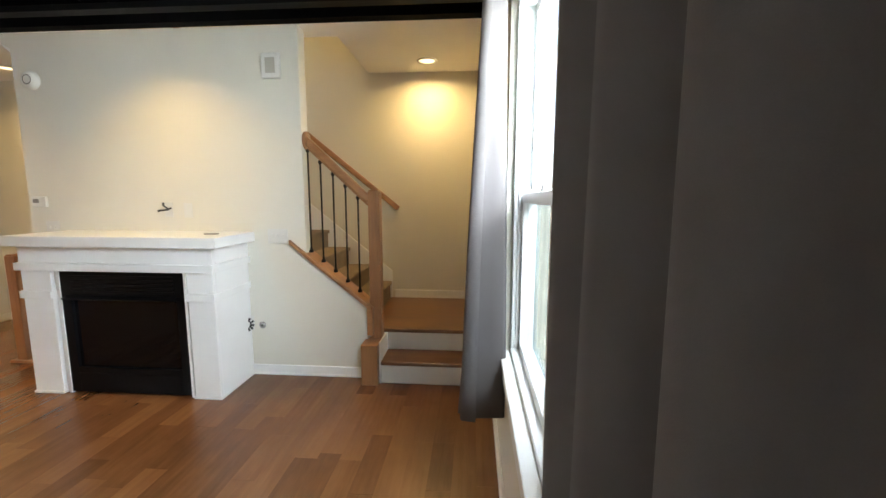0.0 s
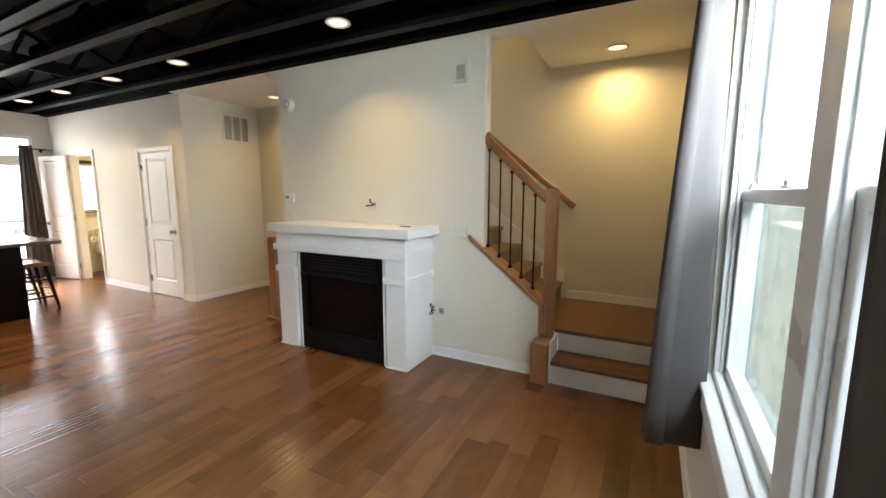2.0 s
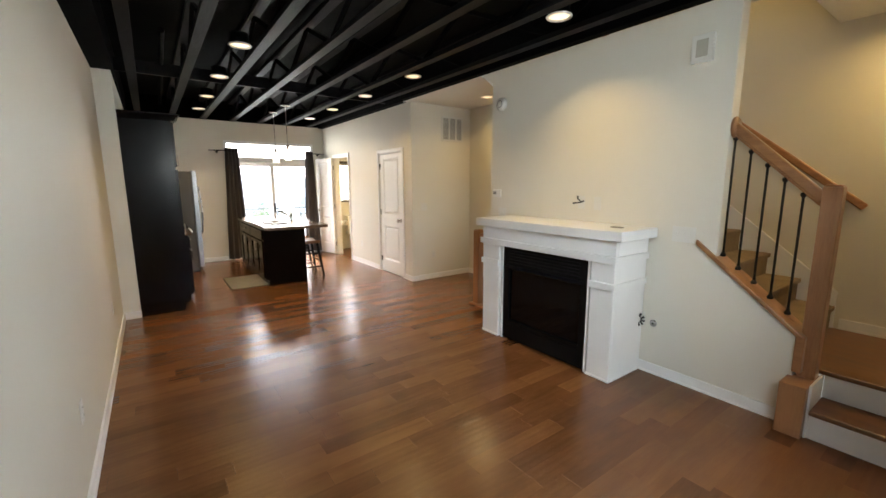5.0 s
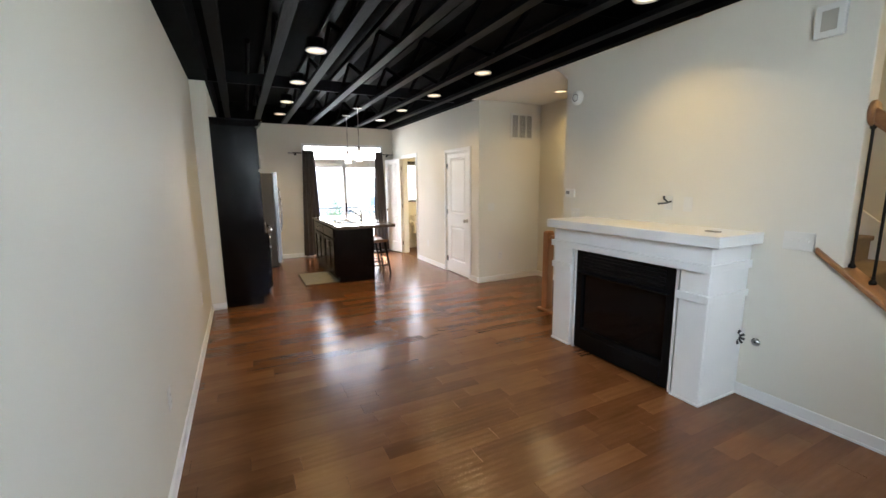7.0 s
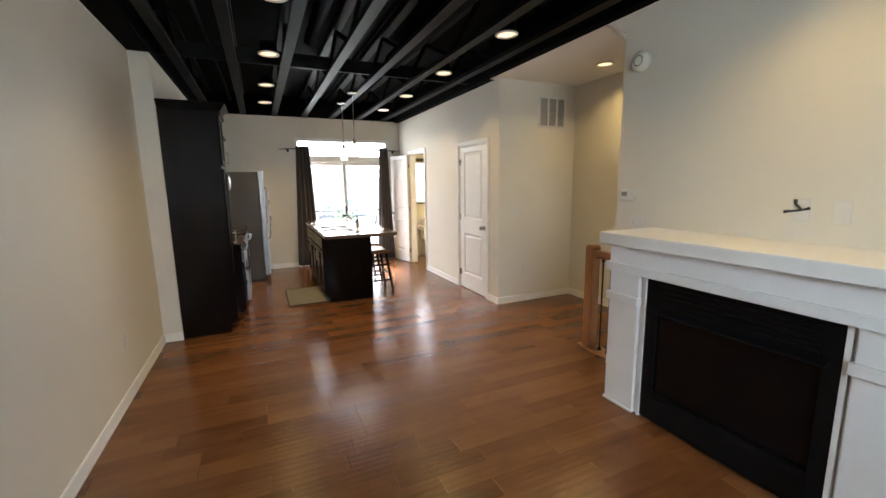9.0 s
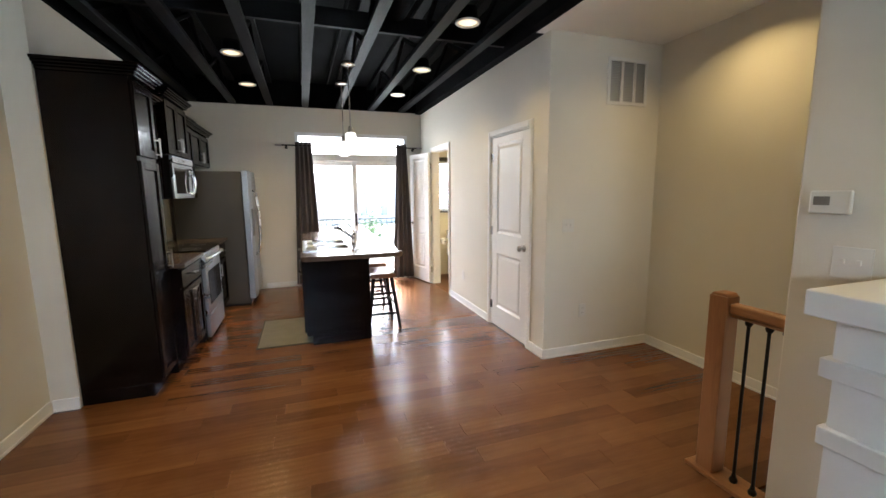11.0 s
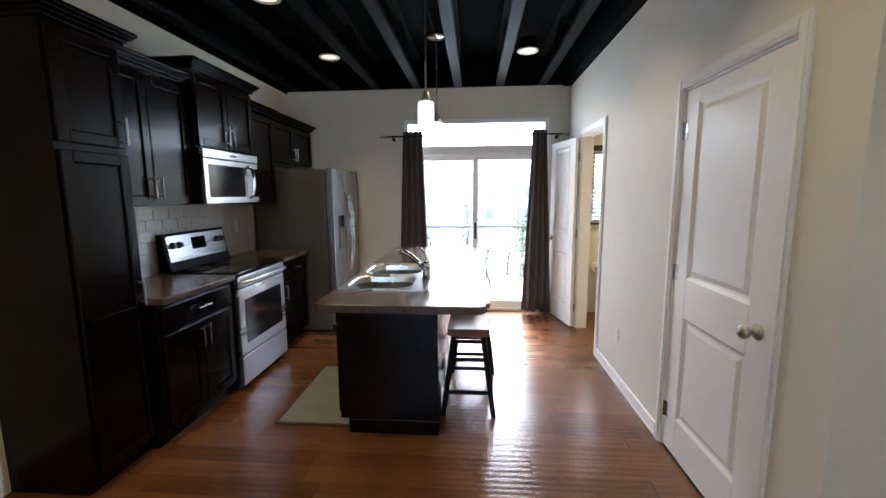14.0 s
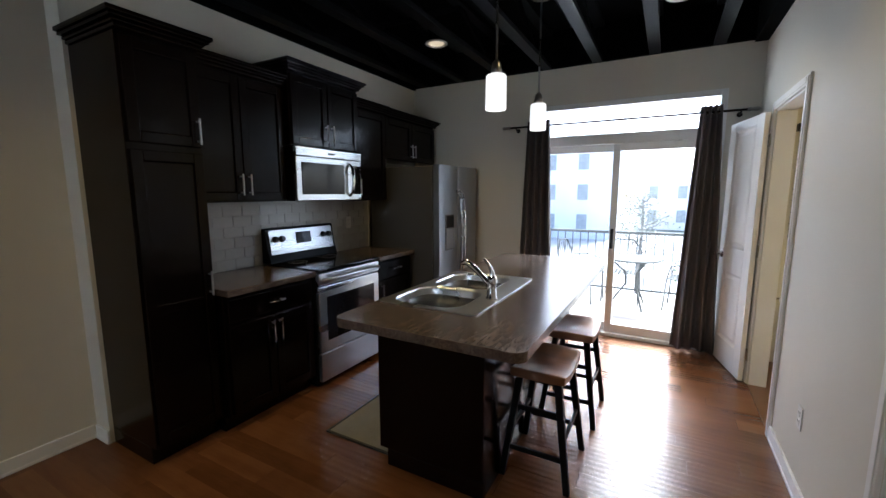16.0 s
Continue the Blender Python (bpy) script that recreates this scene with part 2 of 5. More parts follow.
SIDING_2 = paint("cream_house_siding", (0.80, 0.80, 0.78), 0.7, vary=0.05, scale=1, grain=12, bump=0.05)
ROOF = paint("grey_shingle_roof", (0.45, 0.46, 0.47), 0.95, vary=0.1, scale=2, grain=20, bump=0.3)
GRASS = paint("mown_lawn", (0.19, 0.205, 0.17), 0.9, vary=0.3, scale=0.6, grain=30, bump=0.4)
ASPHALT = paint("pale_concrete_paving", (0.48, 0.48, 0.47), 0.9, vary=0.15, scale=0.8, grain=60, bump=0.3)
LEAF_GREEN = paint("fresh_green_leaves", (0.09, 0.17, 0.05), 0.6, vary=0.3, bump=0.0)
LEAF = paint("green_leaves", (0.30, 0.30, 0.25), 0.6, vary=0.3, bump=0.0)
BARK = paint("grey_bark", (0.26, 0.24, 0.21), 0.9, vary=0.3, grain=40, bump=0.5)
FAR_PANE = paint("far_window_pane", (0.36, 0.39, 0.40), 0.6, vary=0.2, bump=0.0)
SCREEN = paint("insect_screen_mesh", (0.11, 0.20, 0.19), 0.8, vary=0.1, grain=300, bump=0.0)
SCREEN.node_tree.nodes["Principled BSDF"].inputs["Alpha"].default_value = 0.6
VENT_GREY = paint("hvac_filter_grey", (0.30, 0.29, 0.27), 0.8, vary=0.1, grain=300, bump=0.3)


# ---- mesh helpers ----
class Shape:
    """Collects boxes, tubes and turned pieces into one mesh."""

    def __init__(self):
        self.v, self.f, self.m, self.s = [], [], [], []

    def poly(self, verts, faces, m=0, smooth=False):
        n = len(self.v)
        self.v += [tuple(p) for p in verts]
        self.f += [tuple(n + i for i in f) for f in faces]
        self.m += [m] * len(faces)
        self.s += [smooth] * len(faces)
        return self

    def box(self, x0, x1, y0, y1, z0, z1, m=0):
        x0, x1, y0, y1, z0, z1 = min(x0, x1), max(x0, x1), min(y0, y1), max(y0, y1), min(z0, z1), max(z0, z1)
        v = [(x, y, z) for z in (z0, z1) for y in (y0, y1) for x in (x0, x1)]
        return self.poly(v, [(0, 2, 3, 1), (4, 5, 7, 6), (0, 1, 5, 4), (2, 6, 7, 3), (0, 4, 6, 2), (1, 3, 7, 5)], m)

    def prism(self, outline, axis, a0, a1, m=0):
        """An outline in the two other axes, in order, drawn from a0 to a1 along axis."""
        k = "xyz".index(axis)
        def at(p, a):
            q = list(p)
            q.insert(k, a)
            return q
        n = len(outline)
        v = [at(p, a0) for p in outline] + [at(p, a1) for p in outline]
        f = [tuple(range(n))[::-1], tuple(range(n, 2 * n))] + [(i, (i + 1) % n, n + (i + 1) % n, n + i) for i in range(n)]
        return self.poly(v, f, m)

    def tube(self, path, r, m=0, seg=10, ends=True):
        """A round bar along a path; r: one radius, or one for each point."""
        path = [Vector(p) for p in path]
        rr = [r] * len(path) if isinstance(r, (int, float)) else r
        rings, old = [], None
        for i, p in enumerate(path):
            d = (path[min(i + 1, len(path) - 1)] - path[max(i - 1, 0)]).normalized()
            if old is None:
                a = d.orthogonal().normalized()
            else:
                a = (old - d * old.dot(d)).normalized()
            old = a
            b = d.cross(a)
            rings.append([p + (a * math.cos(2 * math.pi * k / seg) + b * math.sin(2 * math.pi * k / seg)) * rr[i] for k in range(seg)])
        v = [q for ring in rings for q in ring]
        f = [(i * seg + k, i * seg + (k + 1) % seg, (i + 1) * seg + (k + 1) % seg, (i + 1) * seg + k) for i in range(len(path) - 1) for k in range(seg)]
        self.poly(v, f, m, True)
        if ends:
            self.poly(rings[0], [tuple(range(seg))[::-1]], m)
            self.poly(rings[-1], [tuple(range(seg))], m)
        return self

    def turned(self, profile, centre, axis="z", seg=20, m=0):
        """Rows of (radius, height) turned about an axis through centre."""
        v = []
        for r, h in profile:
            for k in range(seg):
                c, s = math.cos(2 * math.pi * k / seg) * r, math.sin(2 * math.pi * k / seg) * r
                p = {"z": (c, s, h), "y": (c, h, -s), "x": (h, c, s)}[axis]
                v.append([centre[i] + p[i] for i in range(3)])
        f = [(i * seg + k, i * seg + (k + 1) % seg, (i + 1) * seg + (k + 1) % seg, (i + 1) * seg + k) for i in range(len(profile) - 1) for k in range(seg)]
        return self.poly(v, f, m, True)

    def bar(self, p, q, w, h, m=0, up=(0, 0, 1)):
        """A straight bar of rectangular section from p to q."""
        p, q = Vector(p), Vector(q)
        d = (q - p).normalized()
        side = d.cross(Vector(up)).normalized()
        top = side.cross(d).normalized()
        v = [e + side * a * w / 2 + top * b * h / 2 for e in (p, q) for a, b in ((-1, -1), (1, -1), (1, 1), (-1, 1))]
        return self.poly(v, [(3, 2, 1, 0), (4, 5, 6, 7), (0, 1, 5, 4), (1, 2, 6, 5), (2, 3, 7, 6), (3, 0, 4, 7)], m)

    def make(self, name, mats, parent=None, bevel=0.0, seg=2, at=(0, 0, 0)):
        me = bpy.data.meshes.new(name)
        o = Vector(at)
        base = o if parent is None else Vector(parent.get("base", (0, 0, 0)))
        me.from_pydata([Vector(p) - base for p in self.v], [], self.f)
        for mt in mats if isinstance(mats, (list, tuple)) else [mats]:
            me.materials.append(mt)
        me.polygons.foreach_set("material_index", self.m)
        me.polygons.foreach_set("use_smooth", self.s)
        bm = bmesh.new()
        bm.from_mesh(me)
        bmesh.ops.recalc_face_normals(bm, faces=bm.faces)
        bm.to_mesh(me)
        bm.free()
        ob = new(name, me)
        if parent is None:
            ob.location = o
            ob["base"] = tuple(o)
        else:
            ob.parent = parent
            ob["base"] = tuple(base)
        if bevel:
            bv = ob.modifiers.new("edges", "BEVEL")
            bv.width, bv.segments, bv.limit_method, bv.angle_limit = bevel, seg, "ANGLE", radians(40)
        return ob


def thing(name, at, label, category, group="", kind=""):
    e = new(name)
    e.location = at
    e["base"] = tuple(at)
    e.empty_display_size = 0.1
    return tagged(e, label, category, group, kind)


def structure(shape, name, mats, label, category, bevel=0.0):
    return tagged(shape.make(name, mats, bevel=bevel), label, category, kind="structure")


# ---- plan (metres) ----
X_FAR, Y_LEFT, Y_KITCHEN, Y_FIRE, Y_HALL, Y_BACK = -9.40, 0.0, 0.16, 3.535, 3.607, 4.74
X_ALCOVE, X_STEP, CEIL, DECK_UP = -5.64, -6.03, 2.712, 3.08
X_FIRE_0, X_FIRE_1 = -3.79, -1.47
FRONT_Z = 0.365
OUT = 0.15
W0, W1, WZ = 0.43, 2.42, 0.69  # the twin window: its sides and its sill

# ---- walls ----
w = Shape()
w.box(0, OUT, -OUT, W0, 0, 3.2).box(0, OUT, W0, W1, 0, WZ).box(0, OUT, W0, W1, 2.33, 3.2).box(0, OUT, W1, Y_BACK + OUT, 0, 3.2)
structure(w, "wall_front", [WALL], "cream painted wall with the twin window", "wall")
w = Shape()
w.box(0, X_STEP, -OUT, 0, 0, 3.2).box(X_STEP, X_FAR - OUT, -OUT, Y_KITCHEN, 0, 3.2)
structure(w, "wall_left", [WALL], "long cream painted party wall", "wall")
w = Shape()
w.box(X_FAR - OUT, X_FAR, Y_KITCHEN, 1.625, 0, 3.2).box(X_FAR - OUT, X_FAR, 1.625, 3.37, 2.37, 3.2).box(X_FAR - OUT, X_FAR, 3.37, 3.88, 0, 3.2)
w.box(X_FAR - OUT, X_FAR, 3.88, 4.55, 0, 1.12).box(X_FAR - OUT, X_FAR, 3.88, 4.55, 1.98, 3.2).box(X_FAR - OUT, X_FAR, 4.55, 5.75, 0, 3.2)
structure(w, "wall_far", [WALL], "cream painted end wall with the patio door", "wall")
w = Shape()
w.box(X_ALCOVE, -5.925, Y_HALL, Y_HALL + 0.115, 0, CEIL).box(-5.925, -6.70, Y_HALL, Y_HALL + 0.115, 2.02, CEIL)
w.box(-6.70, -8.035, Y_HALL, Y_HALL + 0.115, 0, CEIL).box(-8.035, -8.79, Y_HALL, Y_HALL + 0.115, 2.065, CEIL)
w.box(-8.79, X_FAR, Y_HALL, Y_HALL + 0.115, 0, CEIL).box(X_ALCOVE, X_FAR, Y_HALL + 0.02, Y_HALL + 0.115, CEIL, 3.2)
structure(w, "wall_hall", [WALL], "cream painted wall with two door openings", "wall")
w = Shape()
w.box(X_ALCOVE - 0.115, X_ALCOVE, Y_HALL + 0.115, Y_BACK + OUT, 0, CEIL)
structure(w, "wall_alcove", [WALL], "cream painted wall with the return grille", "wall")
w = Shape()
w.box(X_ALCOVE - 0.115, 0, Y_BACK, Y_BACK + OUT, -2.8, 5.2)
structure(w, "wall_back", [WALL], "tall cream painted wall behind the stairs", "wall")
w = Shape()
w.prism([(X_FIRE_0, 0), (X_FIRE_0, 2.60), (-4.0, CEIL), (X_FIRE_1, CEIL), (X_FIRE_1, 0.975), (-0.985, 0.575), (-0.985, 0)], "y", Y_FIRE, Y_FIRE + 0.12)
structure(w, "wall_fireplace", [WALL], "cream painted chimney wall and sloped knee wall", "wall", 0.006)
w = Shape()
w.box(-7.9, -7.8, Y_HALL + 0.115, 5.75, 0, 2.75).box(X_FAR, -7.8, 5.65, 5.75, 0, 2.75)
structure(w, "wall_bathroom", [WALL_YELLOW_LIT], "bathroom walls with yellow lamplight in their colour", "wall")
w = Shape().box(X_FAR, -7.9, Y_HALL + 0.118, 5.65, 2.60, 2.72)
structure(w, "ceiling_bathroom", [CEIL_WHITE], "white bathroom ceiling", "ceiling")
w = Shape().box(-5.9, -6.75, Y_HALL + 0.5, Y_HALL + 0.56, 0, 2.2)
structure(w, "wall_closet", [WALL], "back wall of the closet", "wall")

# ---- floor base, platform, stairs ----
w = Shape().box(0, X_FAR - OUT, -OUT, Y_HALL, -0.30, -0.016).box(-3.85, -8.0, Y_HALL, Y_BACK, -0.30, -0.016)
floor = structure(w, "floor", [FLOOR_GAP], "hand-scraped brown hickory plank floor", "floor")
w = Shape().box(-7.9, X_FAR, Y_HALL, 5.65, -0.3, 0.0)
structure(w, "floor_bathroom", [TREAD_WOOD], "brown bathroom floor", "floor")

# ---- black ceiling with open trusses ----
w = Shape().box(0.15, X_FAR - 0.15, -OUT, Y_HALL + 0.02, DECK_UP, DECK_UP + 0.12)
w.box(0, X_FAR, 0.0, 0.185, CEIL + 0.002, DECK_UP)
w.box(0, X_ALCOVE, Y_FIRE - 0.09, Y_FIRE, CEIL + 0.003, DECK_UP)
w.box(X_ALCOVE, X_FAR, Y_HALL - 0.09, Y_HALL + 0.018, CEIL + 0.004, DECK_UP)
w.box(0, -0.05, 0.13, Y_FIRE - 0.09, CEIL + 0.006, DECK_UP).box(X_FAR, X_FAR + 0.05, 0.13, Y_HALL - 0.09, CEIL + 0.02, DECK_UP)
structure(w, "ceiling", [BLACK_CEIL], "black painted open ceiling deck", "ceiling")
t = Shape()
for i in range(7):
    y = 0.335 + 0.489 * i
    t.box(-0.05, X_FAR + 0.05, y - 0.045, y + 0.045, CEIL + 0.01, CEIL + 0.05).box(-0.05, X_FAR + 0.05, y - 0.045, y + 0.045, DECK_UP - 0.04, DECK_UP)
    x, up = -0.3, True
    while x > X_FAR + 0.5:
        a, b = (CEIL + 0.05, DECK_UP - 0.04) if up else (DECK_UP - 0.04, CEIL + 0.05)
        t.bar((x, y, a), (x - 0.60, y, b), 0.036, 0.03, 1, up=(0, 1, 0))
        x, up = x - 0.62, not up
structure(t, "ceiling_truss", [JOIST_BLACK, BLACK_CEIL], "black painted open-web floor trusses", "truss", 0.002)
t = Shape().box(-6.24, -6.28, 0.13, Y_HALL - 0.09, CEIL + 0.052, CEIL + 0.19)
structure(t, "ceiling_strongback", [JOIST_BLACK], "black painted board across the trusses", "board")
t = Shape()
t.tube([(-4.2, 2.52, 2.93), (-6.2, 2.50, 2.93)], 0.09, seg=14).tube([(-1.2, 1.55, 2.94), (-5.9, 1.55, 2.94)], 0.06, seg=12)
t.tube([(-2.0, 2.14, 2.98), (-8.9, 2.10, 2.98)], 0.018, seg=8).tube([(-5.0, 0.6, 2.9), (-9.0, 0.66, 2.9)], 0.025, seg=8)
structure(t, "ceiling_duct", [BLACK_CEIL], "black painted ducts and pipes between trusses", "duct")

# ---- white ceilings over alcove and stair ----
w = Shape().box(X_ALCOVE - 0.1, -3.9, Y_FIRE, Y_BACK, CEIL, CEIL + 0.1)
w.prism([(-4.05, CEIL), (-1.7, CEIL - 1.95), (-1.7, CEIL - 1.90), (-4.0, CEIL + 0.01)], "y", Y_FIRE + 0.122, Y_BACK - 0.001)
structure(w, "ceiling_alcove", [CEIL_WHITE], "white painted alcove ceiling", "ceiling")
w = Shape().box(-1.25, 0, Y_FIRE, Y_BACK, CEIL, CEIL + 0.3).box(X_FIRE_1 - 0.1, -1.25, Y_FIRE, 3.78, CEIL, CEIL + 0.3)
w.prism([(-1.25, CEIL + 0.302), (-1.25, CEIL + 0.02), (-1.40, CEIL + 0.302)], "y", 4.55, Y_BACK)
w.box(-3.9, -1.25, Y_FIRE + 0.12, 3.78, CEIL + 0.302, 5.2).box(-1.25, -1.15, 3.78, Y_BACK, CEIL + 0.303, 5.2).box(-6, -1.15, 3.6, Y_BACK, 5.2, 5.3)
w.box(-4.0, -3.9, 3.6, Y_BACK, CEIL + 0.1, 5.2)
structure(w, "ceiling_stair", [CEIL_WHITE], "white painted stair soffit and well", "ceiling")

# ---- baseboards ----
def baseboard(runs, name):
    b = Shape()
    for x0, x1, y0, y1, z in runs:
        b.box(x0, x1, y0, y1, z, z + 0.085)
        dx, dy = (0.004, 0) if abs(x1 - x0) < abs(y1 - y0) else (0, 0.004)
        b.box(x0 - dx, x1 + dx, y0 - dy, y1 + dy, z, z + 0.018)
    return structure(b, name, [TRIM], "white painted baseboard with shoe moulding", "baseboard", 0.004)


baseboard([
    (0, X_STEP + 0.014, 0.0, 0.014, 0), (X_STEP, X_STEP + 0.014, 0.014, 0.165, 0),
    (X_FAR + 0.014, -9.36, 0.16, 0.174, 0), (X_FAR, X_FAR + 0.014, 1.10, 1.60, 0), (X_FAR, X_FAR + 0.014, 3.40, Y_HALL, 0),
    (X_ALCOVE + 0.014, -5.868, Y_HALL - 0.014, Y_HALL, 0), (-6.76, -7.975, Y_HALL - 0.014, Y_HALL, 0), (-8.86, X_FAR, Y_HALL - 0.014, Y_HALL, 0),
    (X_ALCOVE, X_ALCOVE + 0.014, Y_HALL, Y_BACK, 0), (X_ALCOVE + 0.014, -3.4, Y_BACK - 0.014, Y_BACK, 0),
    (X_FIRE_0 - 0.014, -3.412, Y_FIRE - 0.014, Y_FIRE, 0), (X_FIRE_0 - 0.014, X_FIRE_0, Y_FIRE, Y_FIRE + 0.12, 0), (-1.955, -1.01, Y_FIRE - 0.014, Y_FIRE, 0),
    (-1.0, -0.014, Y_BACK - 0.014, Y_BACK, FRONT_Z), (-0.014, 0, 3.72, Y_BACK - 0.014, FRONT_Z), (-0.014, 0, 0, 3.44, 0),
], "baseboard")

# ---- window onto the street ----
def sash(parent, x0, x1, y0, y1, z0, z1, bar=0.045):
    f = Shape()
    f.box(x0, x1, y0, y0 + bar, z0, z1).box(x0, x1, y1 - bar, y1, z0, z1).box(x0, x1, y0 + bar, y1 - bar, z0, z0 + bar).box(x0, x1, y0 + bar, y1 - bar, z1 - bar, z1)
    fr = f.make("sash", [VINYL], parent, 0.004)
    xm = (x0 + x1) / 2
    g = Shape().box(xm - 0.003, xm + 0.003, y0 + bar - 0.004, y1 - bar + 0.004, z0 + bar - 0.004, z1 - bar + 0.004).make("pane", [GLASS], parent)
    g.visible_shadow = False
    return fr


win = thing("window_1", (0.07, (W0 + W1) / 2, WZ), "white vinyl twin double-hung window in the front wall", "window", kind="structure")
WM = (W0 + W1) / 2
f = Shape()
f.box(0.03, 0.15, W0, W0 + 0.04, WZ, 2.33).box(0.03, 0.15, W1 - 0.04, W1, WZ, 2.33).box(0.03, 0.15, WM - 0.06, WM + 0.06, WZ, 2.33)
for a, b in ((W0 + 0.04, WM - 0.06), (WM + 0.06, W1 - 0.04)):
    f.box(0.03, 0.15, a, b, 2.285, 2.33).box(0.03, 0.15, a, b, WZ, WZ + 0.035)
    # stops that guide the sashes
    for y in (a, b - 0.012):
        f.box(0.048, 0.062, y, y + 0.012, WZ + 0.035, 2.285)
f.make("frame", [VINYL], win, 0.004)
Shape().box(-0.022, 0.03, W0 - 0.05, W1 + 0.04, WZ - 0.018, WZ + 0.008).box(-0.014, 0.0, W0 - 0.03, W1 + 0.02, WZ - 0.10, WZ - 0.018).make("sill", [TRIM], win, 0.005)
for a, b in ((W0 + 0.04, WM - 0.06), (WM + 0.06, W1 - 0.04)):
    sash(win, 0.105, 0.135, a, b, 1.435, 2.285)
    sash(win, 0.065, 0.10, a, b, WZ + 0.035, 1.475)
    Shape().box(0.139, 0.1405, a, b, WZ + 0.035, 1.45).make("insect_screen", [SCREEN], win).visible_shadow = False
    for q in (0.27, 0.73):
        y = a + (b - a) * q
        Shape().box(0.045, 0.10, y - 0.03, y + 0.03, 1.475, 1.483).box(0.05, 0.064, y - 0.012, y + 0.022, 1.483, 1.495).make("latch", [VINYL], win, 0.003)

# ---- patio door with transom ----
pat = thing("door_patio", (X_FAR - 0.06, 2.5, 0), "white framed sliding glass patio door with transom", "patio door", kind="structure")
xa, xb = X_FAR - 0.12, X_FAR + 0.004
f = Shape()
f.box(xa, xb, 1.625, 1.675, 0, 2.37).box(xa, xb, 3.32, 3.37, 0, 2.37).box(xa, xb, 1.675, 3.32, 2.315, 2.37)
f.box(xa, xb, 1.675, 3.32, 1.955, 2.055).box(xa, xb, 1.675, 3.32, 0, 0.035)
f.make("frame", [VINYL], pat, 0.004)
Shape().box(X_FAR - 0.07, X_FAR - 0.064, 1.675, 3.32, 2.055, 2.315).make("pane", [GLASS], pat).visible_shadow = False


def slider(y0, y1, x):
    s = Shape()
    s.box(x, x + 0.035, y0, y0 + 0.065, 0.035, 1.955).box(x, x + 0.035, y1 - 0.065, y1, 0.035, 1.955)
    s.box(x, x + 0.035, y0 + 0.065, y1 - 0.065, 0.035, 0.13).box(x, x + 0.035, y0 + 0.065, y1 - 0.065, 1.885, 1.955)
    p = s.make("sliding_panel", [VINYL], pat, 0.004)
    g = Shape().box(x + 0.014, x + 0.02, y0 + 0.06, y1 - 0.06, 0.125, 1.89).make("pane", [GLASS], p)
    g.visible_shadow = False
    return p


slider(1.675, 2.53, X_FAR - 0.105)
sl = slider(2.47, 3.32, X_FAR - 0.06)
Shape().box(X_FAR - 0.022, X_FAR + 0.02, 2.485, 2.515, 0.92, 1.12).make("handle", [BLACK_PLASTIC], sl, 0.006)


# ---- curtains ----
def curtain(name, path, z0, z1, folds, depth, label, group, flare=1.0, deep=0.35, lean=0.0):
    """A cloth hung along a line from path[0] to path[1]; folds deepen towards the hem."""
    (xa, ya), (xb, yb) = path
    n, rows = folds * 10, 14
    d = Vector((xb - xa, yb - ya, 0))
    nrm = Vector((-d.y, d.x, 0)).normalized()
    mid = Vector(((xa + xb) / 2, (ya + yb) / 2, 0))
    s = Shape()
    v = []
    for j in range(rows + 1):
        h = j / rows
        z = z1 + (z0 - z1) * h
        for i in range(n + 1):
            u = i / n
            ph = u * folds * 2 * math.pi
            amp = depth * (0.75 + deep * h)
            wob = 0.25 * depth * math.sin(3.1 * h + 9 * u) * h
            p = Vector((xa, ya, 0)) + d * u
            p = mid + (p - mid) * (1 + (flare - 1) * h)
            p += nrm * (amp * (math.sin(ph) + 0.22 * math.sin(2 * ph + 0.7)) + wob)
            p.x += lean * h
            v.append((p.x, p.y, z + 0.006 * math.sin(ph * 0.5 + 1) * h))
    f = [(j * (n + 1) + i, j * (n + 1) + i + 1, (j + 1) * (n + 1) + i + 1, (j + 1) * (n + 1) + i) for j in range(rows) for i in range(n)]
    s.poly(v, f, 0, True)
    base = (mid.x, mid.y, z0)
    e = thing(name, base, label, "curtain", group)
    c = s.make("cloth", [CLOTH], e)
    so = c.modifiers.new("thickness", "SOLIDIFY")
    so.thickness, so.offset = 0.004, 0
    for k in range(folds):
        g = Shape()
        u = (k + 0.5) / folds
        p = Vector((xa, ya, z1 - 0.045)) + d * u
        ring = [p + Vector((0, 0, 1)) * 0.026 * math.cos(a) + d.normalized() * 0.026 * math.sin(a) for a in [2 * math.pi * q / 12 for q in range(13)]]
        g.tube(ring, 0.005, seg=6, ends=False)
        g.make("grommet", [NICKEL], e)
    return e


def curtain_rod(axis_pts, label, end_r=0.02):
    a, b = Vector(axis_pts[0]), Vector(axis_pts[1])
    e = thing("curtain_rod", tuple((a + b) / 2), label, "curtain rod")
    Shape().tube([a, b], 0.0095, seg=12).make("rod", [IRON], e)
    d = (b - a).normalized()
    for p, q in ((a, -1), (b, 1)):
        prof = [(p + d * q * s, r) for s, r in ((0, 0.012), (0.012, 0.02), (0.03, 0.012), (0.055, 0.016), (0.075, 0.018), (0.095, 0.004))]
        Shape().tube([c for c, _ in prof], [r for _, r in prof], seg=12).make("finial", [NICKEL], e)
    return e


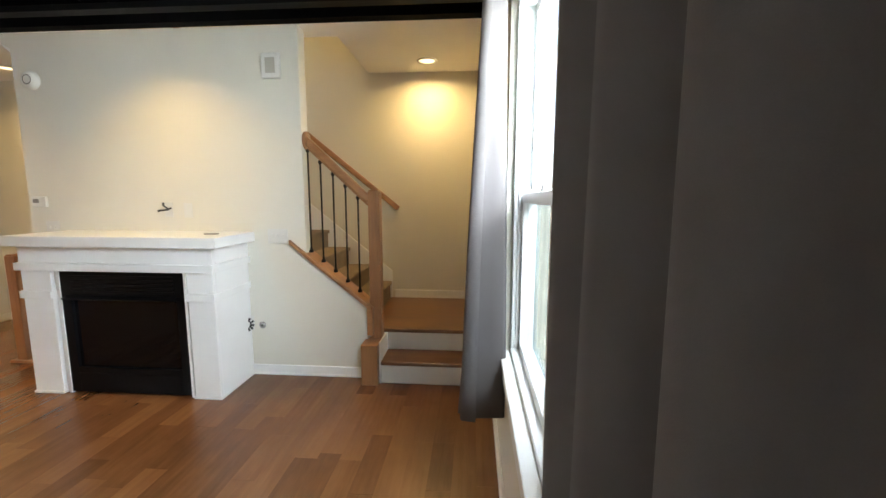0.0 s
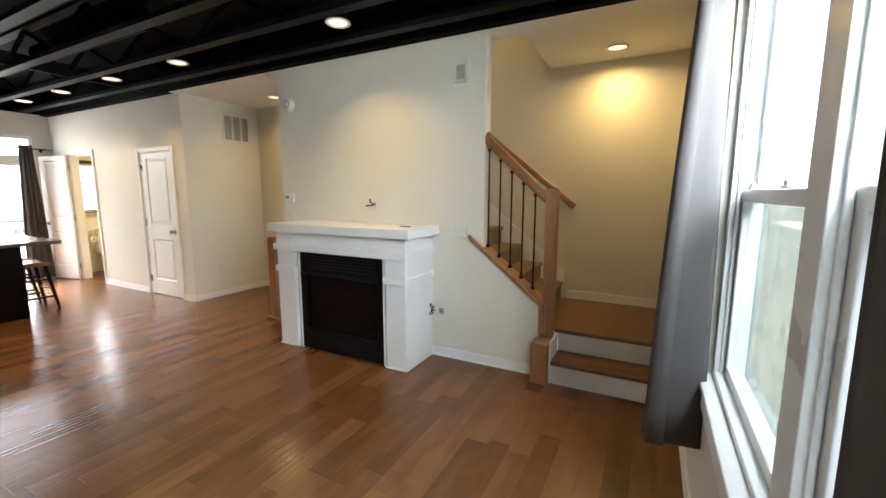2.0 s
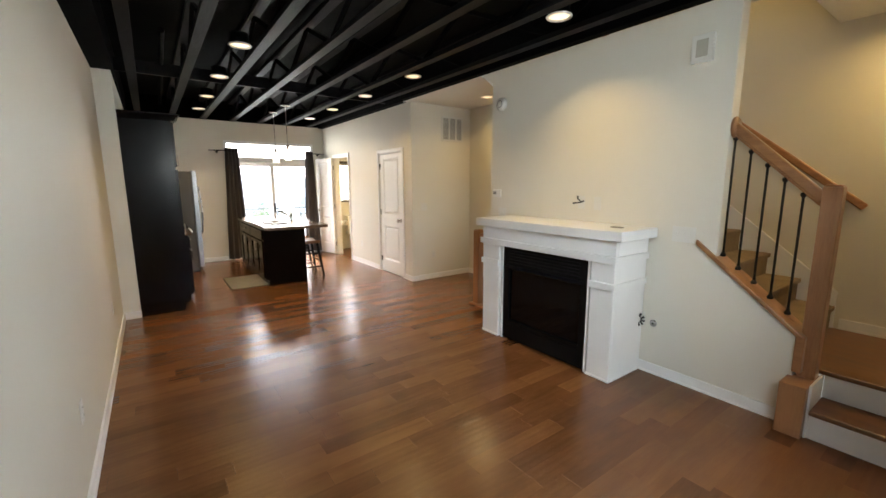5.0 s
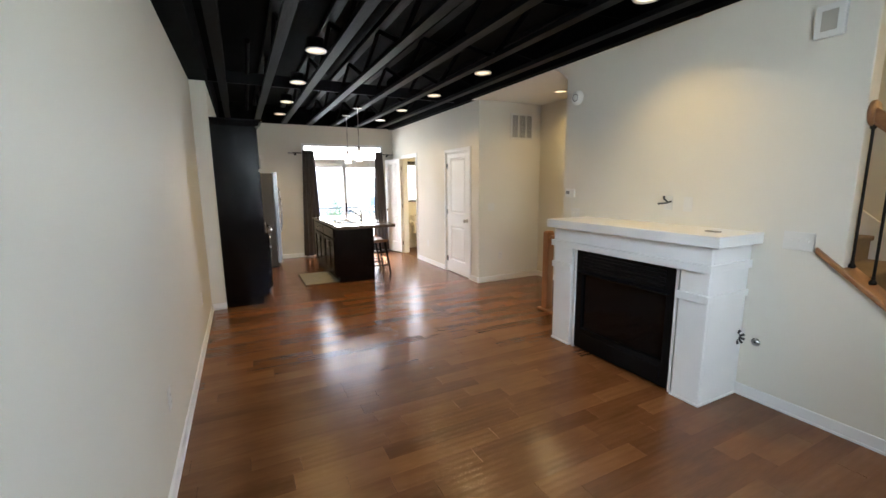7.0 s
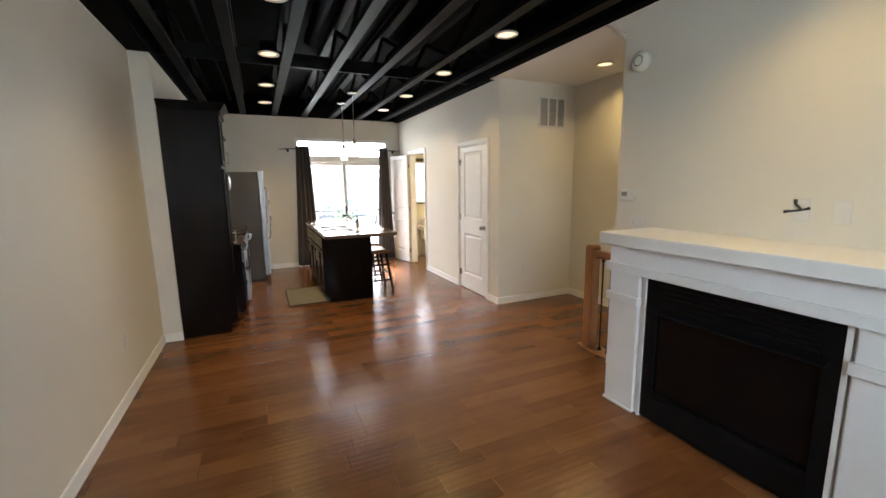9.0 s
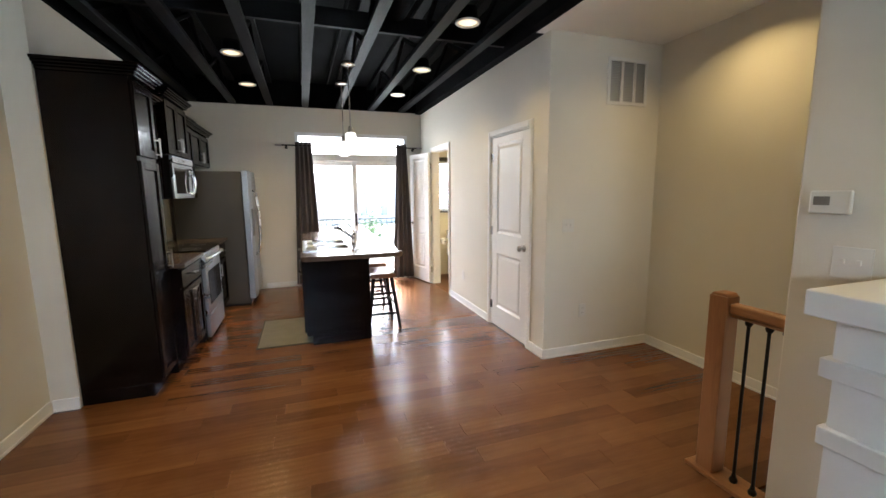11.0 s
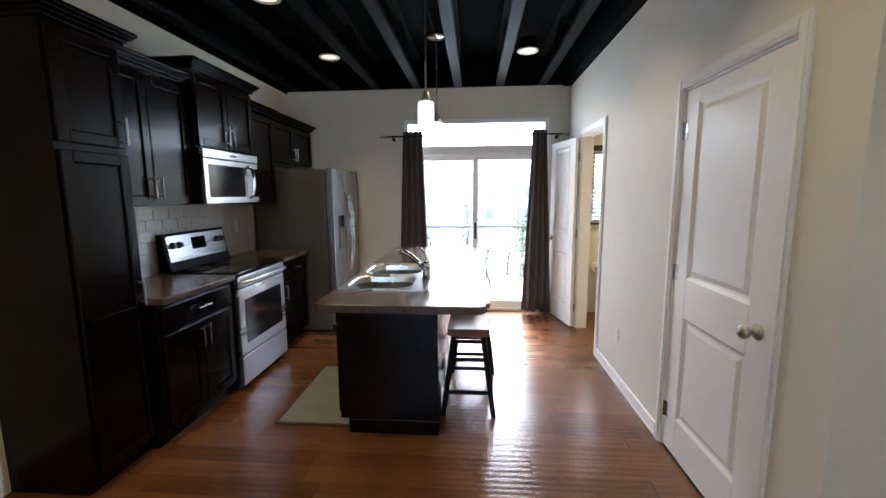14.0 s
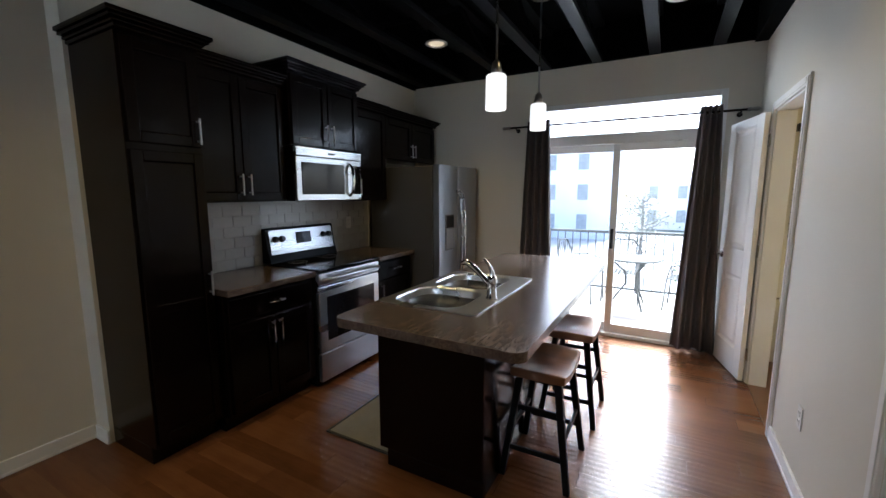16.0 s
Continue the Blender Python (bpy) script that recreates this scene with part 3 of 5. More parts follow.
curtain("curtain", ((-0.062, 0.505), (-0.062, 0.925)), 0.40, 2.56, 4, 0.028, "dark grey heavy curtain drawn aside at the twin window", "curtains at the twin window", 1.04, 0.2)
curtain("curtain", ((-0.075, 2.24), (-0.075, 2.50)), 0.40, 2.56, 3, 0.055, "grey heavy curtain gathered beside the stairs", "curtains at the twin window", 0.9, 1.05, -0.05)
r = curtain_rod(((-0.07, 0.30, 2.52), (-0.07, 2.70, 2.52)), "black curtain rod above the twin window")
for y in (0.36, 1.43, 2.64):
    Shape().tube([(0, y, 2.49), (-0.035, y, 2.49), (-0.07, y, 2.505)], 0.007, seg=8).make("bracket", [IRON], r)
curtain("curtain", ((X_FAR + 0.09, 1.63), (X_FAR + 0.09, 1.86)), 0.03, 2.22, 4, 0.034, "dark grey grommet curtain beside the patio door", "curtains at the patio door", 1.75)
curtain("curtain", ((X_FAR + 0.09, 3.17), (X_FAR + 0.09, 3.33)), 0.03, 2.22, 4, 0.034, "dark grey grommet curtain beside the open bathroom door", "curtains at the patio door", 2.2)
r = curtain_rod(((X_FAR + 0.09, 1.44, 2.165), (X_FAR + 0.09, 3.50, 2.165)), "black curtain rod above the patio door")
for y in (1.50, 3.46):
    b = Shape().tube([(X_FAR, y, 2.14), (X_FAR + 0.05, y, 2.14), (X_FAR + 0.09, y, 2.155)], 0.007, seg=8)
    b.turned([(0.0, 0.0), (0.022, 0.0), (0.022, 0.006), (0.0, 0.007)], (X_FAR, y, 2.14), "x", 12)
    b.make("bracket", [IRON], r)


# ---- recessed lamps ----
def can_lamp(x, y, z, group, label, more=1.0, spread=118):
    e = thing("recessed_lamp", (x, y, z), label, "ceiling lamp", group)
    Shape().turned([(0.070, 0.003), (0.074, -0.003), (0.09, -0.005), (0.096, 0.0), (0.094, 0.006)], (x, y, z), seg=24).make("trim_ring", [PLASTIC], e)
    Shape().turned([(0.090, 0.004), (0.078, 0.05), (0.076, 0.10), (0.0, 0.10)], (x, y, z), seg=16).make("housing", [BLACK_CEIL if group == "ceiling cans" else PLASTIC], e)
    Shape().turned([(0.0, 0.004), (0.05, 0.004), (0.072, 0.003)], (x, y, z), seg=24).make("lens", [LAMP_GLOW], e)
    lamp("can_light", (x, y, z - 0.012), CAN_WATTS * more, 0.14, spread=spread)
    return e


for x in (-4.49, -5.78, -7.06, -8.21):
    can_lamp(x, 1.15, 2.735, "ceiling cans", "lit round recessed lamp between black trusses")
for x in (-2.45, -4.51, -5.79, -7.06, -8.22):
    can_lamp(x, 2.96, 2.735, "ceiling cans", "lit round recessed lamp between black trusses")
can_lamp(-4.77, 4.33, CEIL - 0.006, "soffit cans", "lit round recessed lamp in the white ceiling", 1.0, 140)
can_lamp(-0.605, 4.40, CEIL - 0.006, "soffit cans", "lit round recessed lamp in the white ceiling", 1.5, 160)
can_lamp(-2.0, 4.25, 5.194, "soffit cans", "lit round recessed lamp at the top of the stairwell", 2.2, 165)


# ---- pendants over the island ----
def pendant(x, y):
    e = thing("pendant_lamp", (x, y, 1.885), "lit opal glass cylinder pendant on a nickel rod", "pendant lamp", "pendants over the island")
    Shape().turned([(0.0, 0.03), (0.055, 0.03), (0.066, 0.012), (0.068, 0.0), (0.0, 0.0)], (x, y, CEIL - 0.012), seg=24).make("canopy", [CHROME], e)
    Shape().tube([(x, y, 2.07), (x, y, CEIL - 0.01)], 0.006, seg=10).make("rod", [NICKEL], e)
    Shape().turned([(0.0, 0.075), (0.012, 0.075), (0.022, 0.06), (0.026, 0.03), (0.026, 0.0), (0.0, 0.0)], (x, y, 2.045), seg=16).make("socket", [NICKEL], e)
    Shape().turned([(0.022, 2.05), (0.046, 2.05), (0.0505, 2.043), (0.052, 1.892), (0.050, 1.885), (0.047, 1.887), (0.047, 2.04), (0.022, 2.044)], (x, y, 0), seg=24).make("shade", [SHADE_GLOW], e)
    lamp("pendant_light", (x, y, 1.88), PENDANT_WATTS, 0.08, (1.0, 0.86, 0.66))
    return e


pendant(-6.99, 2.185)
pendant(-7.74, 2.185)


# ---- fireplace ----
fx0, fx1, fy = -3.402, -1.955, 3.09
fp = thing("fireplace", (-2.666, 3.31, 0), "white painted mantel surround round a black gas fireplace", "fireplace")
s = Shape()
s.box(fx0, fx1, fy + 0.03, Y_FIRE, 0.935, 1.105)
s.box(fx0, -3.15, fy + 0.03, Y_FIRE, 0, 0.935).box(-2.165, fx1, fy + 0.03, Y_FIRE, 0, 0.935)
s.make("body", [TRIM], fp, 0.003)
for a, b in ((fx0, -3.175), (-2.15, fx1)):
    s = Shape().box(a, b, fy, fy + 0.03, 0.0, 0.925)
    s.box(a - 0.012, b + 0.006, fy - 0.02, fy + 0.03, 0.725, 0.78)
    s.box(a - 0.008, b + 0.004, fy - 0.008, fy + 0.03, 0.0, 0.018)
    if b == fx1:
        s.box(fx1, fx1 + 0.014, fy - 0.02, Y_FIRE, 0.727, 0.778).box(fx1, fx1 + 0.008, fy - 0.008, Y_FIRE, 0.0, 0.017)
    s.make("pilaster", [TRIM], fp, 0.004)
s = Shape()
s.box(fx0 - 0.004, fx1 + 0.004, fy - 0.004, fy + 0.03, 0.985, 1.10)
s.box(fx0 - 0.02, fx1 + 0.02, fy - 0.028, Y_FIRE, 0.93, 0.985)
s.box(fx1, fx1 + 0.005, fy + 0.03, Y_FIRE, 0.985, 1.10)
s.make("frieze", [TRIM], fp, 0.004)
Shape().box(-3.458, -1.885, 3.03, Y_FIRE, 1.105, 1.180).make("mantel_shelf", [TRIM], fp, 0.005)
s = Shape()
s.box(-3.150, -3.128, fy + 0.012, fy + 0.06, 0.0, 0.935).box(-2.187, -2.165, fy + 0.012, fy + 0.06, 0.0, 0.935).box(-3.150, -2.165, fy + 0.012, fy + 0.06, 0.922, 0.936)
s.make("inner_trim", [TRIM], fp, 0.002)
s = Shape()
s.box(-3.128, -3.06, fy + 0.02, fy + 0.10, 0.012, 0.92).box(-2.255, -2.187, fy + 0.02, fy + 0.10, 0.012, 0.92)
s.box(-3.06, -2.255, fy + 0.02, fy + 0.10, 0.012, 0.20).box(-3.06, -2.255, fy + 0.02, fy + 0.10, 0.72, 0.92)
s.prism([(fy + 0.03, 0.72), (fy - 0.028, 0.722), (fy - 0.028, 0.734), (fy + 0.03, 0.752)], "x", -3.085, -2.23)
for k in range(5):
    s.box(-3.05, -2.265, fy + 0.008, fy + 0.02, 0.765 + k * 0.028, 0.781 + k * 0.028)
s.box(-3.05, -2.265, fy + 0.014, fy + 0.02, 0.04, 0.16)
s.make("firebox_face", [BLACK_METAL], fp, 0.002)
Shape().box(-3.06, -2.255, fy + 0.045, fy + 0.05, 0.20, 0.72).make("glass", [BLACK_GLASS], fp)
for k, (a, b) in enumerate((((-2.95, 3.22, 0.27), (-2.4, 3.26, 0.29)), ((-2.85, 3.29, 0.34), (-2.45, 3.24, 0.36)))):
    Shape().tube([a, b], 0.04, seg=9).make("log", [BARK], fp)
Shape().box(-3.05, -2.26, 3.15, 3.5, 0.19, 0.22).make("grate", [BLACK_METAL], fp)

# ---- stair: platform, steps, knee-wall cap, rails ----
st = thing("staircase", (-0.5, 4.1, 0), "wooden entry steps with white risers and carpeted flight", "staircase", kind="structure")
s = Shape()
s.box(-0.866, -0.002, 3.445, 3.70, 0.0, 0.155).box(-0.866, -0.002, 3.70, Y_BACK - 0.002, 0.0, 0.335)
s.make("riser", [TRIM], st, 0.002)
Shape().box(-0.866, -0.004, 3.415, 3.70, 0.155, 0.185).make("tread", [TREAD_WOOD], st, 0.008)
s = Shape().box(-1.05, -0.004, 3.672, Y_BACK - 0.004, 0.335, FRONT_Z)
s.make("platform", [TREAD_WOOD], st, 0.006)
Shape().box(-0.880, -0.866, 3.43, 3.69, 0, 0.335).make("stringer", [TRIM], st, 0.003)
for k in range(7):
    z0, x0 = FRONT_Z + 0.1835 * k, -1.05 - 0.225 * k
    q = Shape().box(x0 - 0.26, x0, Y_FIRE + 0.125, Y_BACK - 0.02, max(0.0, z0 - 0.15), z0 + 0.1835)
    q.box(x0, x0 + 0.018, Y_FIRE + 0.125, Y_BACK - 0.02, z0 + 0.145, z0 + 0.1835)
    q.make("carpeted_step", [CARPET], st, 0.012, 3)
s = Shape()
s.prism([(-1.03, FRONT_Z), (-1.03, 0.66), (-4.0, 0.66 + 2.97 * 0.8156), (-4.0, 0.36 + 2.97 * 0.8156), (-1.4, FRONT_Z)], "y", Y_BACK - 0.02, Y_BACK - 0.001)
s.make("skirt_board", [TRIM], st, 0.003)
s = Shape().prism([(-0.945, 0.36), (-0.945, 0.585), (-1.60, 1.12), (-1.60, 1.085), (-0.99, 0.585), (-0.99, 0.36)], "y", Y_FIRE - 0.03, Y_FIRE + 0.15)
s.make("knee_wall_cap", [OAK_RAIL], st, 0.006)

rl = thing("stair_railing", (-0.93, 3.59, 0), "golden oak newel and handrail with black iron balusters", "railing", "stair railings")
s = Shape().box(-1.012, -0.882, 3.385, 3.68, 0.0, 0.325)
s.make("newel_base", [OAK], rl, 0.006)
s = Shape().box(-0.975, -0.885, 3.555, 3.645, 0.325, 1.495)
s.prism([(-0.975, 1.495), (-0.885, 1.495), (-0.90, 1.508), (-0.96, 1.508)], "y", 3.56, 3.64)
s.make("newel_post", [OAK], rl, 0.005)
s = Shape().bar((-1.475, 3.60, 1.900), (-0.97, 3.60, 1.425), 0.058, 0.062)
s.bar((-1.475, 3.60, 1.862), (-0.97, 3.60, 1.387), 0.036, 0.03)
s.make("handrail", [OAK_RAIL], rl, 0.014, 3)
Shape().turned([(0, 0.0), (0.07, 0.0), (0.072, 0.012), (0.06, 0.022), (0, 0.022)], (-1.468, 3.60, 1.885), "x", 24).make("rosette", [OAK], rl)


def baluster(parent, x, y, z0, z1):
    b = Shape().tube([(x, y, z0), (x, y, z1)], 0.0075, seg=8)
    b.turned([(0.0, 0.0), (0.017, 0.0), (0.019, 0.012), (0.012, 0.026), (0.0, 0.03)], (x, y, z0), seg=10)
    b.turned([(0.0, 0.0), (0.012, 0.004), (0.017, 0.016), (0.015, 0.03), (0.0, 0.032)], (x, y, z1 - 0.03), seg=10)
    b.tube([(x, y, z0 + 0.03), (x, y, z0 + 0.04)], 0.010, seg=8)
    return b.make("baluster", [IRON], parent)


for k in range(5):
    x = -1.455 + 0.0975 * k
    baluster(rl, x, 3.60, 0.585 + (-0.99 - x) * 0.82 + 0.045, 1.425 + (-0.97 - x) * 0.94 - 0.055)

wr = thing("wall_handrail", (-1.45, 4.72, 1.7), "golden oak handrail bracketed to the stair wall", "handrail")
s = Shape().bar((-3.3, 4.73, 3.22), (-0.955, 4.73, 1.33), 0.05, 0.055)
s.make("rail", [OAK_RAIL], wr, 0.012, 3)
for x in (-1.15, -2.0, -2.9):
    z = 1.33 + (-0.955 - x) * 0.806
    Shape().tube([(x, Y_BACK, z - 0.07), (x, 4.745, z - 0.07), (x, 4.73, z - 0.025)], 0.007, seg=8).make("bracket", [NICKEL], wr)

# guard rail by the stair that leads down
gr = thing("guard_railing", (-4.115, 3.635, 0), "golden oak newel and guard rail with iron balusters", "railing", "stair railings")
s = Shape().box(-4.16, -4.07, 3.59, 3.68, 0.02, 0.945)
s.prism([(-4.16, 0.945), (-4.07, 0.945), (-4.085, 0.96), (-4.145, 0.96)], "y", 3.595, 3.675)
s.make("newel_post", [OAK], gr, 0.005)
Shape().box(-4.205, X_FIRE_0 - 0.016, 3.565, 3.705, 0.0, 0.022).make("shoe", [OAK_RAIL], gr, 0.004)
s = Shape().box(-4.07, X_FIRE_0, 3.605, 3.665, 0.865, 0.915).box(-4.07, X_FIRE_0, 3.617, 3.653, 0.845, 0.865)
s.make("handrail", [OAK_RAIL], gr, 0.012, 3)
for x in (-3.99, -3.90, -3.83):
    baluster(gr, x, 3.635, 0.022, 0.85)

dn = thing("stairs_down", (-3.2, 4.2, -1.0), "brown stair treads leading down behind the chimney wall", "stairs", kind="structure")
for k in range(8):
    Shape().box(-3.60 + 0.25 * k, -3.85 + 0.25 * k, Y_FIRE + 0.125, Y_BACK, -0.45 - 0.19 * k, -0.19 - 0.19 * k).make("tread", [TREAD_WOOD], dn, 0.006)
Shape().box(-3.86, -3.83, Y_FIRE + 0.18, Y_BACK - 0.002, -0.03, 0.004).make("nosing", [TREAD_WOOD], dn, 0.008)


# ---- panel doors ----
def panel_leaf(parent, place, width, height, knob_at, both=True):
    """A white two-panel leaf, hinged at its origin, that runs along local +x and is 35 mm thick."""
    m = Matrix(place)
    s = Shape()
    t = 0.035
    stile = 0.12
    panels = ((0.215, 0.80), (1.012, height - 0.07))
    edges = [0.0] + [z for p in panels for z in p] + [height]
    s.box(0, stile, 0, t, 0, height).box(width - stile, width, 0, t, 0, height)
    for a, b in zip(edges[0::2], edges[1::2]):
        s.box(stile, width - stile, 0, t, a, b)
    # sunk moulding round a raised field, on both faces
    for a, b in panels:
        for side in (0, 1):
            rings = []
            for o, d in ((0.0, 0.0), (0.016, 0.011), (0.028, 0.012), (0.052, 0.004)):
                y = t - d if side else d
                rings += [(stile + o, y, a + o), (width - stile - o, y, a + o), (width - stile - o, y, b - o), (stile + o, y, b - o)]
            s.poly(rings, [(r * 4 + i, r * 4 + (i + 1) % 4, r * 4 + 4 + (i + 1) % 4, r * 4 + 4 + i) for r in range(3) for i in range(4)] + [(12, 13, 14, 15)])
    base = Vector(parent["base"])
    s.v = [tuple(m @ Vector(p)) for p in s.v]
    leaf = s.make("leaf", [TRIM], parent, 0.002, 2)
    for side in (-1, 1):
        k = Shape()
        y0 = 0 if side < 0 else t
        k.turned([(0.0, 0), (0.033, 0), (0.033, side * 0.006), (0.012, side * 0.012), (0.011, side * 0.03), (0.026, side * 0.042), (0.029, side * 0.055), (0.022, side * 0.068), (0, side * 0.072)], (knob_at[0], y0, knob_at[1]), "y", 18)
        k.v = [tuple(m @ Vector(p)) for p in k.v]
        k.make("knob", [NICKEL], parent)
    for z in (0.22, 1.03, height - 0.2):
        h = Shape()
        h.tube([(-0.004, -0.004, z - 0.045), (-0.004, -0.004, z + 0.045)], 0.0075, seg=8)
        h.box(-0.03, 0.03, -0.002, 0.0, z - 0.044, z + 0.044)
        h.v = [tuple(m @ Vector(p)) for p in h.v]
        h.make("hinge", [NICKEL], parent)
    return leaf


def casing(parent, x0, x1, top, y):
    """A moulded white casing on the room side of an opening and the jamb through it."""
    s = Shape()
    for a, b in ((x0, x0 - 0.057), (x1, x1 + 0.057)):
        lo, hi = min(a, b), max(a, b)
        s.box(lo, hi, y - 0.014, y, 0, top + 0.057)
        s.box(lo + 0.01, hi - 0.014, y - 0.019, y - 0.014, 0, top + 0.045)
    s.box(x0 + 0.0, x1, y - 0.014, y, top, top + 0.057).box(x0, x1, y - 0.019, y - 0.014, top + 0.012, top + 0.045)
    s.box(x0, x0 + 0.014, y, y + 0.115, 0, top).box(x1 - 0.014, x1, y, y + 0.115, 0, top).box(x0, x1, y, y + 0.115, top - 0.014, top)
    return s.make("casing", [TRIM], parent, 0.003)


d1 = thing("door_1", (-6.325, Y_HALL, 0), "white two-panel closet door, shut, satin nickel knob", "door", kind="structure")
casing(d1, -6.70, -5.925, 2.02, Y_HALL)
panel_leaf(d1, pose(-6.684, Y_HALL + 0.004, 0.010), 0.743, 1.993, (0.685, 0.92))
d2 = thing("door_2", (-8.42, Y_HALL, 0), "white two-panel bathroom door standing wide open", "door", kind="structure")
casing(d2, -8.79, -8.035, 2.065, Y_HALL)
panel_leaf(d2, pose(-8.80, Y_HALL - 0.03, 0.012, 0, 0, 180 + 13), 0.60, 2.04, (0.54, 0.935))

# ---- bathroom beyond the open door ----
to = thing("toilet", (-9.0, 4.24, 0), "white porcelain toilet on the bathroom floor", "toilet")
Shape().turned([(0.0, 0), (0.11, 0), (0.12, 0.05), (0.10, 0.18), (0.15, 0.30), (0.19, 0.38), (0.19, 0.40), (0.14, 0.40), (0.11, 0.30), (0.0, 0.24)], (-8.95, 4.24, 0), seg=24).make("bowl", [PORCELAIN], to)
Shape().box(-9.36, -9.19, 4.03, 4.45, 0.36, 0.76).box(-9.37, -9.18, 4.02, 4.46, 0.76, 0.79).box(-9.2, -9.0, 4.15, 4.33, 0.0, 0.36).make("tank", [PORCELAIN], to, 0.02, 3)
Shape().turned([(0.13, 0.40), (0.20, 0.40), (0.205, 0.412), (0.20, 0.425), (0.0, 0.43)], (-8.95, 4.24, 0), seg=24).make("seat_lid", [PORCELAIN], to)
tp = thing("toilet_paper", (-8.75, 3.9, 0.66), "white toilet paper roll on a nickel holder", "toilet paper")
Shape().turned([(0.02, -0.05), (0.055, -0.05), (0.055, 0.05), (0.02, 0.05)], (-8.9, 3.83, 0.66), "x", 20).make("roll", [PLASTIC], tp)
Shape().tube([(-8.98, Y_HALL + 0.115, 0.66), (-8.98, 3.83, 0.66), (-8.82, 3.83, 0.66)], 0.008, seg=8).make("holder", [NICKEL], tp)
wb = thing("window_2", (X_FAR, 4.215, 1.12), "small bathroom window behind dark slatted blinds", "window", kind="structure")
s = Shape().box(X_FAR - 0.12, X_FAR, 3.88, 3.92, 1.12, 1.98).box(X_FAR - 0.12, X_FAR, 4.51, 4.55, 1.12, 1.98).box(X_FAR - 0.12, X_FAR, 3.92, 4.51, 1.12, 1.16).box(X_FAR - 0.12, X_FAR, 3.92, 4.51, 1.94, 1.98)
s.make("frame", [VINYL], wb, 0.003)
Shape().box(X_FAR - 0.07, X_FAR - 0.064, 3.92, 4.51, 1.16, 1.98).make("pane", [GLASS], wb).visible_shadow = False
bl = thing("window_blind", (X_FAR + 0.03, 4.215, 1.14), "dark wooden slatted blind, half open", "blind")
Shape().box(X_FAR + 0.003, X_FAR + 0.06, 3.85, 4.59, 1.97, 2.03).make("headrail", [BLIND], bl, 0.003)
for k in range(18):
    z = 1.12 + k * 0.048
    q = Shape().bar((X_FAR + 0.035, 3.87, z), (X_FAR + 0.035, 4.57, z), 0.048, 0.003, up=(0.35, 0, 1))
    q.make("slat", [BLIND], bl)
Shape().box(X_FAR + 0.012, X_FAR + 0.058, 3.87, 4.57, 1.10, 1.125).make("bottom_rail", [BLIND], bl, 0.003)
lamp("bath_light", (-8.5, 4.9, 2.55), BATH_WATTS, 0.25, (1.0, 0.80, 0.50))
e = thing("bathroom_ceiling_lamp", (-8.5, 4.9, 2.6), "round lit opal ceiling lamp in the bathroom", "ceiling lamp")
Shape().turned([(0.0, -0.05), (0.09, -0.045), (0.14, -0.02), (0.15, 0.0)], (-8.5, 4.9, 2.6), seg=20).make("shade", [SHADE_GLOW], e)


# ---- kitchen cabinets ----
def shaker(parent, x0, x1, z0, z1, y, out, handle=None, rails=()):
    """A recessed-panel front on the plane y that faces out (+1 or -1 along y). handle: ('v' or 'h', x, z)."""
    x0, x1 = min(x0, x1), max(x0, x1)
    s = Shape()
    yo, yp = y + out * 0.02, y + out * 0.009
    b = 0.055 if z1 - z0 > 0.25 else 0.0
    if b:
        s.box(x0, x0 + b, y, yo, z0, z1).box(x1 - b, x1, y, yo, z0, z1).box(x0 + b, x1 - b, y, yo, z0, z0 + b).box(x0 + b, x1 - b, y, yo, z1 - b, z1)
        for z in rails:
            s.box(x0 + b, x1 - b, y, yo, z - b / 2, z + b / 2)
        s.box(x0 + b, x1 - b, y, yp, z0 + b, z1 - b)
    else:
        s.box(x0, x1, y, yo, z0, z1)
    d = s.make("door" if b else "drawer_front", [CAB], parent, 0.004)
    if handle:
        kind, hx, hz = handle
        h = Shape()
        yh = yo + out * 0.03
        v = Vector((0, 0, 0.07)) if kind == "v" else Vector((0.06, 0, 0))
        c = Vector((hx, yh, hz))
        h.tube([c - v, c + v], 0.006, seg=10)
        for q in (-0.75, 0.75):
            p = c + v * q
            h.tube([(p.x, yo, p.z), (p.x, yh, p.z)], 0.005, seg=8)
        h.make("handle", [NICKEL], d)
    return d


def crown(parent, x0, x1, yb, yf, z, left=True, right=True, h=0.07):
    """A stepped crown moulding round the front and the free ends of a cabinet."""
    lo, hi = min(x0, x1), max(x0, x1)
    s = Shape()
    for k, (o, a, b) in enumerate(((0.012, 0, 0.02), (0.024, 0.02, 0.036), (0.042, 0.036, 0.052), (0.055, 0.052, h))):
        s.box(lo - (o if right else 0), hi + (o if left else 0), yb, yf + o, z + a, z + b)
    return s.make("crown", [CAB], parent, 0.005)


KY = Y_KITCHEN
p = thing("pantry_cabinet", (-6.24, 0.4, 0), "tall espresso wood pantry cabinet with crown moulding", "cabinet", "kitchen cabinets")
Shape().box(-6.05, -6.43, KY + 0.002, 0.645, 0.10, 2.24).box(-6.05, -6.43, KY + 0.002, 0.595, 0, 0.10).make("body", [CAB], p, 0.003)
shaker(p, -6.062, -6.42, 1.725, 2.22, 0.645, 1, ("v", -6.395, 1.81))
shaker(p, -6.062, -6.42, 0.12, 1.69, 0.645, 1, ("v", -6.395, 0.96), (0.86,))
crown(p, -6.05, -6.43, KY + 0.002, 0.675, 2.24, h=0.075)

